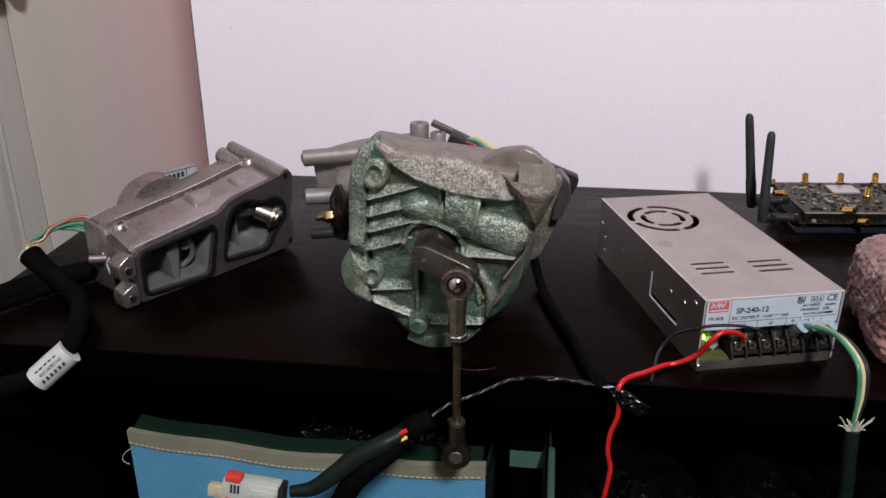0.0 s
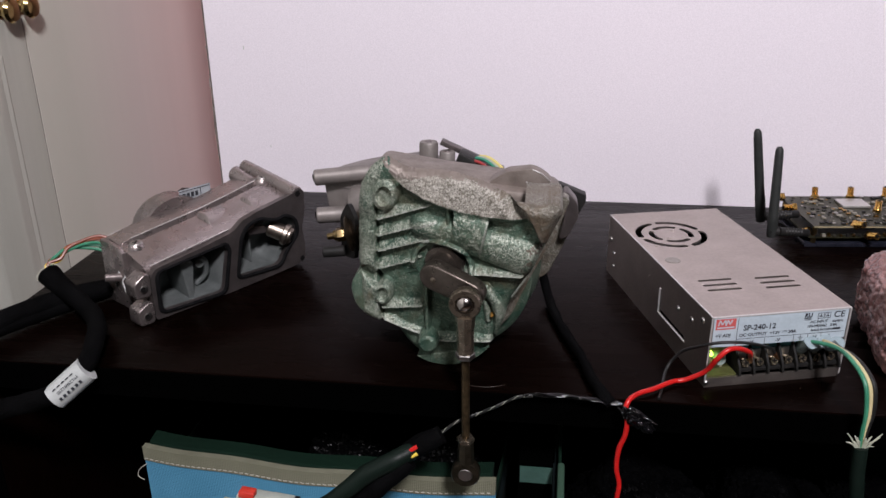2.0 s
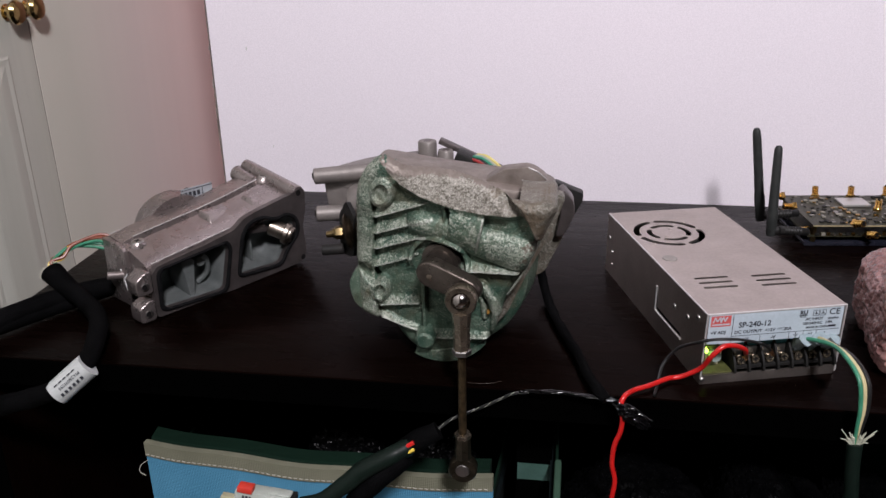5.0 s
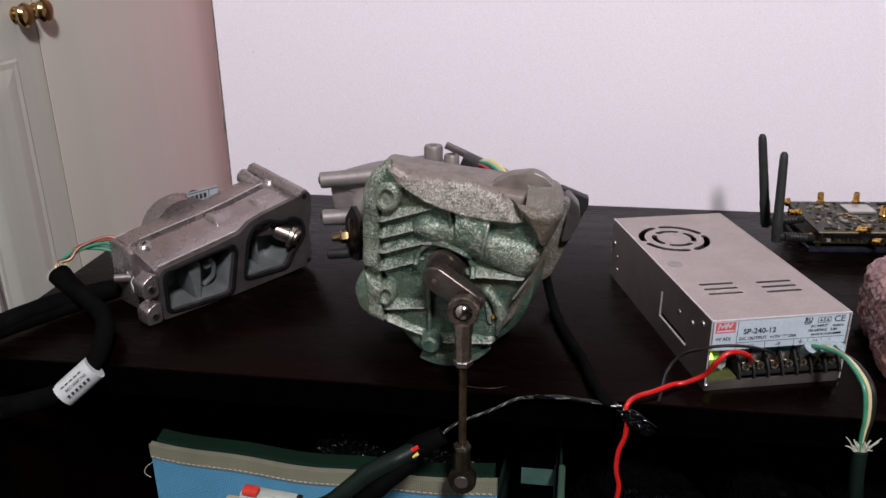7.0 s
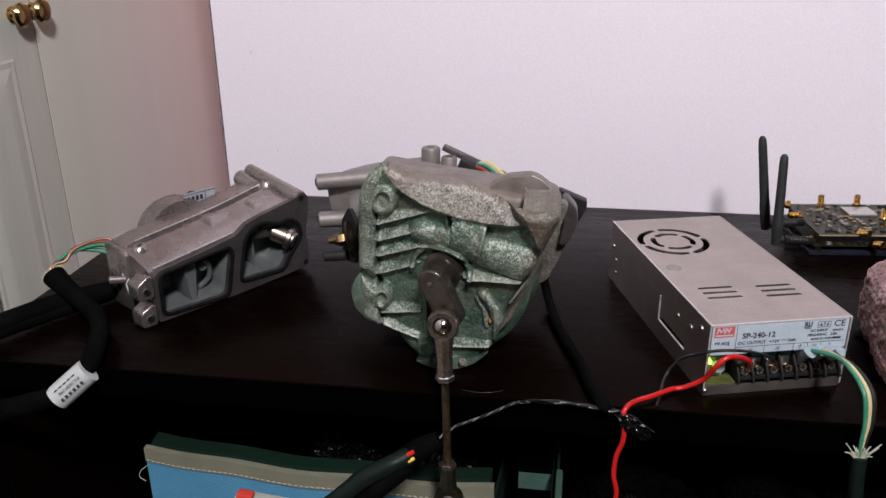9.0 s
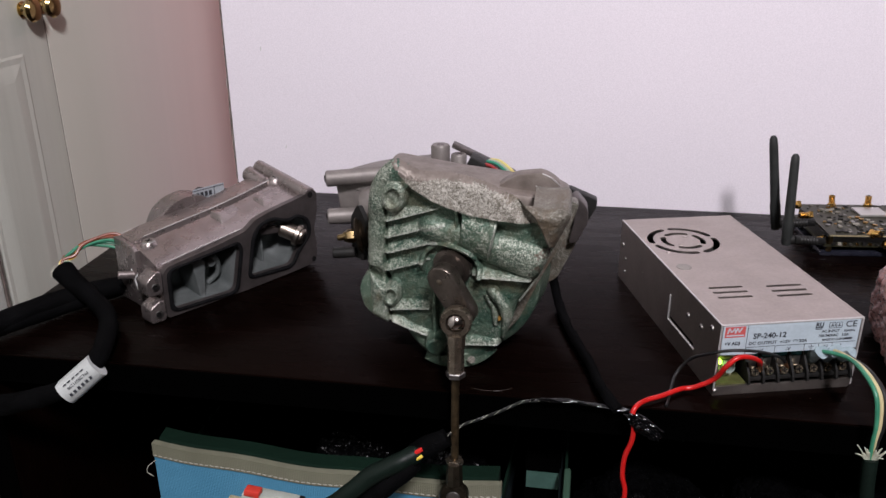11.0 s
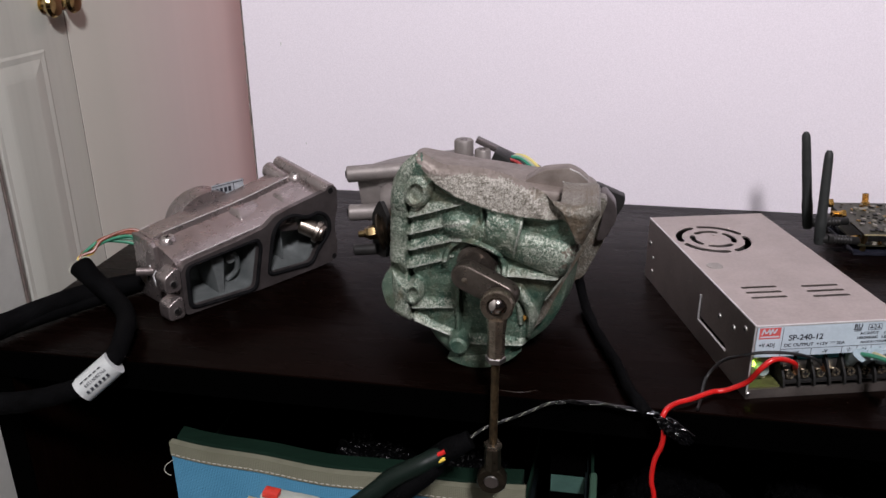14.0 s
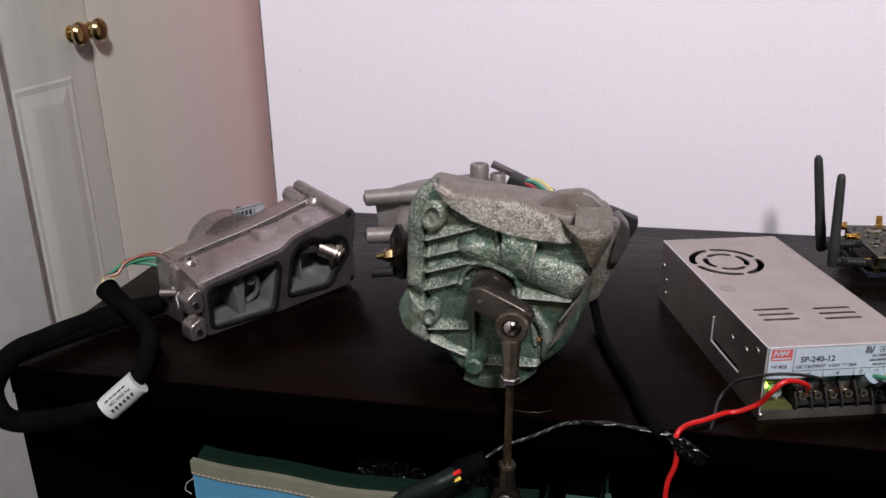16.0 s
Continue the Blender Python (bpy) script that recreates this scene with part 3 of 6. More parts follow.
for i in range(8):
    x = 0.0222 + TP * i
    fin = prism([(y, z) for y, z in fin_out], 0.0014, Matrix(((0, 1, 0, x), (1, 0, 0, -0.002), (0, 0, 1, 0.0070), (0, 0, 0, 1))))
    part("barrier", fin, M_BLACKPL, tb)
for i in range(7):
    x = 0.0222 + TP * (i + 0.5) + 0.0007
    part("terminal_clamp", box(x - 0.0035, x + 0.0035, 0.0035, 0.0095, 0.0106, 0.0124, 0.0004), M_NICKEL, tb)
    part("terminal_back", box(x - 0.0035, x + 0.0035, 0.0085, 0.0095, 0.0124, 0.0200, 0.0003), M_NICKEL, tb)
    screw((x, 0.0070, 0.0120), (x, 0.0020, 0.0142), 0.0031, tb, M_TERMINAL, name="terminal_screw")
part("trimmer", lathe((0.0115, 0.010, 0.0165), (0.0115, 0.004, 0.0165), [(0, 0.0038), (0.8, 0.0038), (1, 0.0034)], 20), surface("grey_green_trimmer", (0.30, 0.36, 0.33), (0.36, 0.42, 0.39), 200, (0.4, 0.5)), psu, "round grey-green trimmer knob")
part("trimmer_body", box(0.0070, 0.0160, 0.0095, 0.017, 0.0079, 0.0215, 0.0004), M_CREAMPL, psu)
part("led", lathe((0.0043, 0.012, 0.0215), (0.0043, 0.003, 0.0215), [(0, 0.0016), (0.8, 0.0016), (0.95, 0.0011), (1, 0.0004)], 14), M_LED, psu, "glowing yellow-green indicator")
part("led_holder", box(0.0022, 0.0200, 0.014, 0.0145, 0.0079, 0.0280), M_CREAMPL, psu, smooth=0)

# ---------------------------------------------------------------- the cast housing with two ports
HB = Matrix(((0.55, -0.835 * 0.86, 0, -0.397), (0.835, 0.55 * 0.86, 0, 0.036), (0, 0, 1, TOP), (0, 0, 0, 1)))
hous = thing("actuator_housing", HB, "silver-grey die-cast aluminium actuator housing with two gasketed openings", "actuator housing")


def top_z(s, d):
    return 0.0400 + 0.118 * s + 0.25 * min(d, 0.045) + 0.004 * max(0, s - 0.09) / 0.06


face = [(0.012, 0.0015), (0.080, 0.0005), (0.128, 0.0015), (0.150, 0.0025), (0.157, 0.006), (0.1575, 0.020), (0.1555, 0.034), (0.1600, 0.050), (0.1605, 0.066), (0.156, 0.0695), (0.149, 0.0665), (0.110, 0.0605), (0.097, 0.0575), (0.087, 0.0508), (0.060, 0.0465), (0.0165, 0.0418), (0.012, 0.036)]
port_1 = rounded([(0.0175, 0.0065), (0.073, 0.0035), (0.0805, 0.0365), (0.0775, 0.0425), (0.0185, 0.0385)], 0.006, 5)
port_2 = rounded([(0.0870, 0.0110), (0.1300, 0.0085), (0.1365, 0.020), (0.1495, 0.031), (0.1480, 0.044), (0.1370, 0.0500), (0.1270, 0.0470), (0.1150, 0.0535), (0.1020, 0.0515), (0.0950, 0.0440)], 0.006, 4)
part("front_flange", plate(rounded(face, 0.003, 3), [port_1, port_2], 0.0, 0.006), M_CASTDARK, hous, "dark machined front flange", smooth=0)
for lp in (port_1, port_2):
    c = sum((Vector(p) for p in lp), Vector((0, 0))) / len(lp)
    pts = [Vector(p) + (Vector(p) - c).normalized() * 0.0012 for p in lp]
    bm = bmesh.new()
    n, k = len(pts), 8
    rings = []
    for i, p in enumerate(pts):
        out = (p - c).normalized()
        rings.append([bm.verts.new((p.x + out.x * 0.0019 * math.cos(a), -0.0004 + 0.0016 * math.sin(a), p.y + out.y * 0.0019 * math.cos(a))) for a in (math.tau * j / k for j in range(k))])
    for i in range(n):
        for j in range(k):
            bm.faces.new((rings[i][j], rings[i][(j + 1) % k], rings[(i + 1) % n][(j + 1) % k], rings[(i + 1) % n][j]))
    part("gasket", bm, M_RUBBER, hous, "black rubber gasket cord")
    # the hollow behind the opening
    bm = bmesh.new()
    loops = []
    for y, sh in ((0.006, 1.0), (0.022, 0.94), (0.036, 0.86), (0.040, 0.7)):
        loops.append([bm.verts.new((c.x + (p[0] - c.x) * sh, y, c.y + (p[1] - c.y) * sh)) for p in lp])
    for a, b in zip(loops, loops[1:]):
        for i in range(len(lp)):
            j = (i + 1) % len(lp)
            bm.faces.new((a[i], a[j], b[j], b[i]))
    bm.faces.new(loops[-1])
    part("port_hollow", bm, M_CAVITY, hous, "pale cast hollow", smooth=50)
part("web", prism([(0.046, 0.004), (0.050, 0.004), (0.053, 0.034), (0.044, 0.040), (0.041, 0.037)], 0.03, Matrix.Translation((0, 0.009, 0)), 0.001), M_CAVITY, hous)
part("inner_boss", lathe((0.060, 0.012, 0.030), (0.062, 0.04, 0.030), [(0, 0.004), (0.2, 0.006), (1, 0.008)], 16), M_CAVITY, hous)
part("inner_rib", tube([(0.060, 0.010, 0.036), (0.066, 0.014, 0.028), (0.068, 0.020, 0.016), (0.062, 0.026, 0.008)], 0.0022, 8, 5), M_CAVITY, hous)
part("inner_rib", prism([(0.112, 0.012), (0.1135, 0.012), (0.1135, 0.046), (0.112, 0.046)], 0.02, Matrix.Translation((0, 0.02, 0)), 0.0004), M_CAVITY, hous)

# lid: slopes up from the flange, flat behind a long groove
bm = bmesh.new()
cols = [0.012, 0.03, 0.055, 0.08, 0.0895, 0.1, 0.112, 0.13, 0.147, 0.158]
rows = [(0.006, -0.0012), (0.010, 0.0), (0.020, 0.0), (0.032, 0.0), (0.0405, -0.0004), (0.0418, -0.0042), (0.0448, -0.0042), (0.0462, 0.0008), (0.050, 0.001), (0.072, 0.001), (0.0755, -0.0015)]
grid = []
for d, dz in rows:
    grid.append([bm.verts.new((s + (0.002 if i == 0 and d > 0.05 else 0), d, top_z(s, d) + dz - (0.0035 if i == len(cols) - 1 else 0.001 if i == 0 else 0))) for i, s in enumerate(cols)])
for ra, rb in zip(grid, grid[1:]):
    for i in range(len(cols) - 1):
        bm.faces.new((ra[i], ra[i + 1], rb[i + 1], rb[i]))
foot = [[bm.verts.new((v.co.x, v.co.y, v.co.z - 0.008)) for v in row] for row in grid]
for ra, rb in zip(foot, foot[1:]):
    for i in range(len(cols) - 1):
        bm.faces.new((ra[i], rb[i], rb[i + 1], ra[i + 1]))
rim_t = grid[0] + [r[-1] for r in grid[1:]] + grid[-1][-2::-1] + [r[0] for r in grid[-2:0:-1]]
rim_b = foot[0] + [r[-1] for r in foot[1:]] + foot[-1][-2::-1] + [r[0] for r in foot[-2:0:-1]]
for i in range(len(rim_t)):
    j = (i + 1) % len(rim_t)
    bm.faces.new((rim_t[i], rim_b[i], rim_b[j], rim_t[j]))
part("lid", bm, M_CAST, hous, "sloping cast lid with raised pads", smooth=28)
part("left_wall", prism([(0.0065, 0.0015), (0.0740, 0.0015), (0.0740, 0.0520), (0.045, 0.0515), (0.0065, 0.0410)], 0.006, Matrix(((0, 1, 0, 0.0122), (1, 0, 0, 0), (0, 0, 1, 0), (0, 0, 0, 1))), 0.0012), M_CAST, hous)
part("left_step", prism([(0.034, 0.002), (0.0735, 0.002), (0.0735, 0.0525), (0.046, 0.0522), (0.036, 0.0485)], 0.004, Matrix(((0, 1, 0, 0.0085), (1, 0, 0, 0), (0, 0, 1, 0), (0, 0, 0, 1))), 0.001), M_CAST, hous)
part("right_wall", box(0.150, 0.157, 0.0065, 0.074, 0.003, 0.060, 0.0012), M_CAST, hous)
part("back_wall", box(0.0185, 0.1495, 0.066, 0.074, 0.0015, 0.050, 0.001), M_CAST, hous)
part("base", box(0.0185, 0.1495, 0.0065, 0.0655, 0.0, 0.0012), M_CAST, hous, smooth=0)
# thin bright rods paint highlights along the lid's edges
for d, dz, s0, s1 in ((0.0462, 0.0010, 0.022, 0.148), (0.0065, -0.0004, 0.016, 0.086), (0.0752, -0.0008, 0.016, 0.150)):
    pts = [(s0 + (s1 - s0) * q / 6, d, top_z(s0 + (s1 - s0) * q / 6, d) + dz) for q in range(7)]
    part("lid_edge_glint", tube(pts, 0.0005, 7, 2, 0.3), M_EDGEGLINT, hous, "painted bright edge highlight")
# raised pads and wedges on the lid
for s0, d0, ln, wd, hh in ((0.078, 0.032, 0.022, 0.0065, 0.0050), (0.117, 0.028, 0.020, 0.0055, 0.0036)):
    bm = bmesh.new()
    z = lambda s, d: top_z(s, d) - 0.0005
    b = [bm.verts.new((s, d, z(s, d))) for s, d in ((s0, d0 - 0.012), (s0 + ln, d0 - 0.004), (s0 + ln, d0 + wd), (s0 - 0.002, d0 + wd))]
    t = [bm.verts.new((s, d, z(s, d) + h)) for s, d, h in ((s0 + 0.002, d0 - 0.005, hh), (s0 + ln * 0.9, d0 - 0.001, 0.0006), (s0 + ln * 0.95, d0 + wd, 0.0012), (s0, d0 + wd, hh * 0.8))]
    bm.faces.new(t)
    bm.faces.new(b[::-1])
    for i in range(4):
        bm.faces.new((b[i], b[(i + 1) % 4], t[(i + 1) % 4], t[i]))
    bmesh.ops.recalc_face_normals(bm, faces=bm.faces[:])
    bevelled(bm, 0.0008, 2)
    part("raised_pad", bm, M_CAST, hous)
# long round post at the far end with an open hole, and a flat one beside it
part("corner_post", rod((0.1535, 0.0005, 0.0650), (0.1500, 0.078, 0.0775), 0.0062, 20, 0.001), M_CAST, hous, "long cast screw post")
part("post_hole", lathe((0.1535, 0.0, 0.0650), (0.1535, -0.0004, 0.0650), [(0, 0.0026), (1, 0.0024)], 16), M_DARKHOLE, hous)
part("corner_post", rod((0.142, 0.052, 0.0665), (0.140, 0.080, 0.0735), 0.0068, 20, 0.0012), M_CAST, hous)
for s, d, r in ((0.021, 0.036, 0.0052), (0.147, 0.044, 0.0058)):
    z = top_z(s, d)
    part("screw_seat", lathe((s, d, z - 0.004), (s, d, z + 0.0014), [(0, r + 0.0022), (0.7, r + 0.0014), (1, r)], 20), M_CAST, hous)
    screw((s, d, z + 0.0010), (s - 0.0002, d - 0.0002, z + 0.0027), 0.0050, hous)
# ears with tapped holes beside the first opening
for z, zt in ((0.0290, 0.0395), (0.0070, 0.0165)):
    ear = part("ear", prism(rounded([(-0.0012, z - 0.0065), (0.0118, z - 0.0065), (0.0118, zt), (0.008, zt + 0.001), (-0.0012, z + 0.0060)], 0.0032, 4), 0.017, None, 0.0012, 3), M_CAST, hous)
    # bright disc and offset dark disc paint the hole's lit rim and shade
    part("ear_hole", lathe((0.0058, -0.0001, z), (0.0058, -0.0005, z), [(0, 0.0034), (0.5, 0.0034), (1, 0.0031)], 18), M_NICKEL, ear)
    part("ear_hole_shade", lathe((0.0050, -0.0004, z + 0.0004), (0.0050, -0.0007, z + 0.0004), [(0, 0.0021), (1, 0.0020)], 16), M_DARKHOLE, ear)
# polished fitting in the second opening
M_RODEND_PALE = surface("dull_tarnished_nickel", (0.30, 0.26, 0.22), (0.42, 0.37, 0.32), 150, (0.28, 0.42), metal=1.0)
fit_ = part("fitting", rod((0.128, 0.011, 0.0400), (0.1400, -0.006, 0.0317), 0.0070, 24, 0.0012), surface("tarnished_nickel", (0.20, 0.17, 0.14), (0.32, 0.275, 0.235), 150, (0.32, 0.46), metal=1.0), hous, "shiny nickel fitting")
part("collar", lathe((0.1345, -0.001, 0.0352), (0.1372, -0.0045, 0.0332), [(0, 0.0084), (0.15, 0.0092), (0.85, 0.0092), (1, 0.0084)], 18), M_RODEND_PALE, fit_)
part("bore", lathe((0.1400, -0.006, 0.0317), (0.1403, -0.0065, 0.0315), [(0, 0.0040), (1, 0.0032)], 18), M_DARKHOLE, fit_)
part("lever", prism(rounded([(0.103, 0.0465), (0.124, 0.0435), (0.128, 0.036), (0.108, 0.0395)], 0.002, 3), 0.005, Matrix.Translation((0, 0.010, 0)), 0.0006), M_CASTDARK, hous)
for s, z in ((0.1535, 0.0065),):
    part("post_hole", lathe((s, 0.0, z), (s, -0.0004, z), [(0, 0.0024), (1, 0.0022)], 14), M_DARKHOLE, hous)
# round motor behind, with a printed sticker
part("motor", lathe((0.076, 0.0745, 0.0365), (0.076, 0.106, 0.0385), [(0, 0.0320), (0.1, 0.0325), (0.6, 0.0325), (0.85, 0.029), (1, 0.022)], 40), M_CAST, hous, "round smooth motor can")
st = part("sticker", box(0.083, 0.113, 0.0770, 0.0776, 0.045, 0.0715, 0.0), surface("dulled_sticker_paper", (0.30, 0.32, 0.34), (0.36, 0.38, 0.40), 60, (0.4, 0.6)), hous, "white printed sticker", smooth=0)
for k in range(4):
    part("print_bar", box(0.086 + 0.004 * k, 0.0885 + 0.004 * k, 0.0764, 0.0769, 0.0640, 0.0680), M_INK, st, smooth=0)
part("print_rule", box(0.083, 0.113, 0.0764, 0.0769, 0.0700, 0.0704), M_INK, st, smooth=0)
part("print_rule", box(0.103, 0.1034, 0.0764, 0.0769, 0.048, 0.0700), M_INK, st, smooth=0)
part("vent_pipe", rod((0.010, 0.044, 0.027), (-0.002, 0.049, 0.029), 0.0032, 14, 0.0006), M_CAST, hous)
bm = bmesh.new()
for (ax, az), (bx, bz), w in (((0.040, 0.018), (0.046, 0.030), 0.0012), ((0.043, 0.024), (0.037, 0.029), 0.0008), ((0.046, 0.030), (0.050, 0.028), 0.0008), ((0.040, 0.018), (0.036, 0.017), 0.0008)):
    d = Vector((0, bx - ax, bz - az))
    bmesh.ops.create_cube(bm, size=1, matrix=Matrix.LocRotScale((0.0084, (ax + bx) / 2, (az + bz) / 2), Euler((math.atan2(d.z, d.y), 0, 0)), (0.0003, d.length * 1.3, w * 1.7)))
part("paint_mark", bm, M_SCRATCH, hous, "small white scratched mark", smooth=0)

# ---------------------------------------------------------------- the green gearbox
def oxide(name, deep, mid, pale, brown, pale_at=0.52, brown_at=0.60, metal=0.25, rough=(0.38, 0.62)):
    """Painted and corroded casting: deep green, worn mid tone, pale salt flecks, brown grime."""
    m, nt, bsdf, co = base_mat(name)
    n1 = noise_tex(nt, co, 55, 5, 0.6, 0.4)
    col = ramp(nt, n1, [(0.36, deep), (0.62, mid)])
    n2 = noise_tex(nt, co, 800, 6, 0.75, 1.1)
    n3 = noise_tex(nt, co, 120, 4, 0.6, 0.3)
    s = nt.nodes.new("ShaderNodeMath")
    s.operation = "MULTIPLY_ADD"
    nt.links.new(n3, s.inputs[0])
    s.inputs[1].default_value = 0.24
    nt.links.new(n2, s.inputs[2])
    pf = ramp(nt, s.outputs[0], [(pale_at + 0.09, (0, 0, 0)), (pale_at + 0.155, (1, 1, 1))])
    col = mixc(nt, pf, col, pale)
    n4 = noise_tex(nt, co, 38, 6, 0.65, 0.5)
    bf = ramp(nt, n4, [(brown_at - 0.04, (0, 0, 0)), (brown_at + 0.1, (0.75, 0.75, 0.75))])
    col = mixc(nt, bf, col, brown)
    n5 = noise_tex(nt, co, 900, 3, 0.6)
    col = mixc(nt, 0.6, col, ramp(nt, n5, [(0.3, (0.7, 0.7, 0.7)), (0.7, (1.05, 1.05, 1.05))]), "MULTIPLY")
    nt.links.new(col, bsdf.inputs["Base Color"])
    nt.links.new(spread(nt, n2, *rough), bsdf.inputs["Roughness"])
    bsdf.inputs["Metallic"].default_value = metal
    add_bump(nt, bsdf, s.outputs[0], 0.4, 0.0010)
    return m


M_GREEN = oxide("weathered_green_casting", (0.034, 0.080, 0.056), (0.118, 0.168, 0.122), (0.35, 0.38, 0.315), (0.10, 0.085, 0.050), 0.590, 0.54, 0.3, (0.22, 0.46))
M_MOTTLE = oxide("flaked_grey_casting", (0.105, 0.093, 0.072), (0.190, 0.172, 0.142), (0.36, 0.34, 0.30), (0.15, 0.122, 0.085), 0.490, 0.57, 0.2, (0.4, 0.6))
M_BROWNCAST = oxide("brown_stained_casting", (0.070, 0.066, 0.050), (0.150, 0.132, 0.108), (0.30, 0.29, 0.25), (0.115, 0.082, 0.052), 0.545, 0.50, 0.3, (0.35, 0.55))
M_GREYCAST = surface("plain_grey_casting", (0.16, 0.142, 0.133), (0.245, 0.22, 0.206), 50, (0.44, 0.60), metal=0.4, bump=0.08, bump_scale=1200, fine=700)
M_NOSE = surface("worn_pinkish_casting", (0.155, 0.128, 0.110), (0.24, 0.203, 0.180), 80, (0.42, 0.58), metal=0.4, bump=0.1, bump_scale=900)
M_DARKSTEEL = surface("dark_oiled_steel", (0.090, 0.074, 0.063), (0.16, 0.135, 0.115), 130, (0.25, 0.4), metal=0.85, bump=0.05, bump_scale=1200)
M_BALL = surface("polished_steel_ball", (0.50, 0.45, 0.42), (0.60, 0.55, 0.52), 300, (0.10, 0.2), metal=1.0)
M_RODEND = surface("worn_rod_end_steel", (0.20, 0.165, 0.125), (0.32, 0.27, 0.215), 160, (0.22, 0.38), metal=0.9, bump=0.06, bump_scale=900)
M_RUSTROD = surface("brown_rusty_rod", (0.050, 0.036, 0.020), (0.150, 0.105, 0.058), 240, (0.3, 0.5), metal=0.85, bump=0.3, bump_scale=700)
M_BRASSNUT = surface("old_brass", (0.14, 0.10, 0.048), (0.24, 0.175, 0.085), 250, (0.25, 0.4), metal=1.0)
M_ORANGE = surface("orange_dab", (0.20, 0.10, 0.02), (0.28, 0.15, 0.03), 300, (0.4, 0.6))

GX, GY = -0.167, -0.006
gear = thing("gearbox", pose(GX, GY, TOP), "weathered green cast-metal gearbox with crank lever, standing on the desk", "gearbox")


def seg_dist(px, pz, a, b):
    ax, az = a
    bx, bz = b
    dx, dz = bx - ax, bz - az
    t = np.clip(((px - ax) * dx + (pz - az) * dz) / (dx * dx + dz * dz), 0, 1)
    return np.hypot(px - ax - t * dx, pz - az - t * dz), t


def step(e0, e1, v):
    t = np.clip((v - e0) / (e1 - e0), 0, 1)
    return t * t * (3 - 2 * t)


def lean(x):
    """The face turns a little to one side."""
    return -0.24 * x


def face_y(x, z):
    """Depth of the face's plane, which leans forward towards its top."""
    return 0.004 - 0.24 * x - 0.14 * (z - 0.079)


cover = rounded([(-0.0550, 0.112), (-0.0575, 0.079), (-0.0585, 0.0600), (-0.0590, 0.0300), (-0.0473, 0.0262), (-0.0359, 0.0215), (-0.0177, 0.0185), (-0.0038, 0.0150), (0.032, 0.0215), (0.0375, 0.0400), (0.0430, 0.058), (0.0530, 0.0763), (0.0590, 0.0912), (0.0645, 0.1054), (0.0700, 0.1190), (0.0725, 0.1240), (0.0705, 0.1290), (0.0580, 0.1270), (0.0428, 0.1275), (0.0226, 0.1366), (0.0072, 0.1395), (-0.0211, 0.1400), (-0.0350, 0.1480), (-0.0454, 0.1390), (-0.0525, 0.127)], 0.005, 4)
LIP = ([-0.060, -0.036, -0.0289, -0.0238, -0.0113, 0.0, 0.0137, 0.0276, 0.0413, 0.0514, 0.078], [0.150, 0.1420, 0.1345, 0.1295, 0.1231, 0.1198, 0.1172, 0.1161, 0.1158, 0.1160, 0.116])


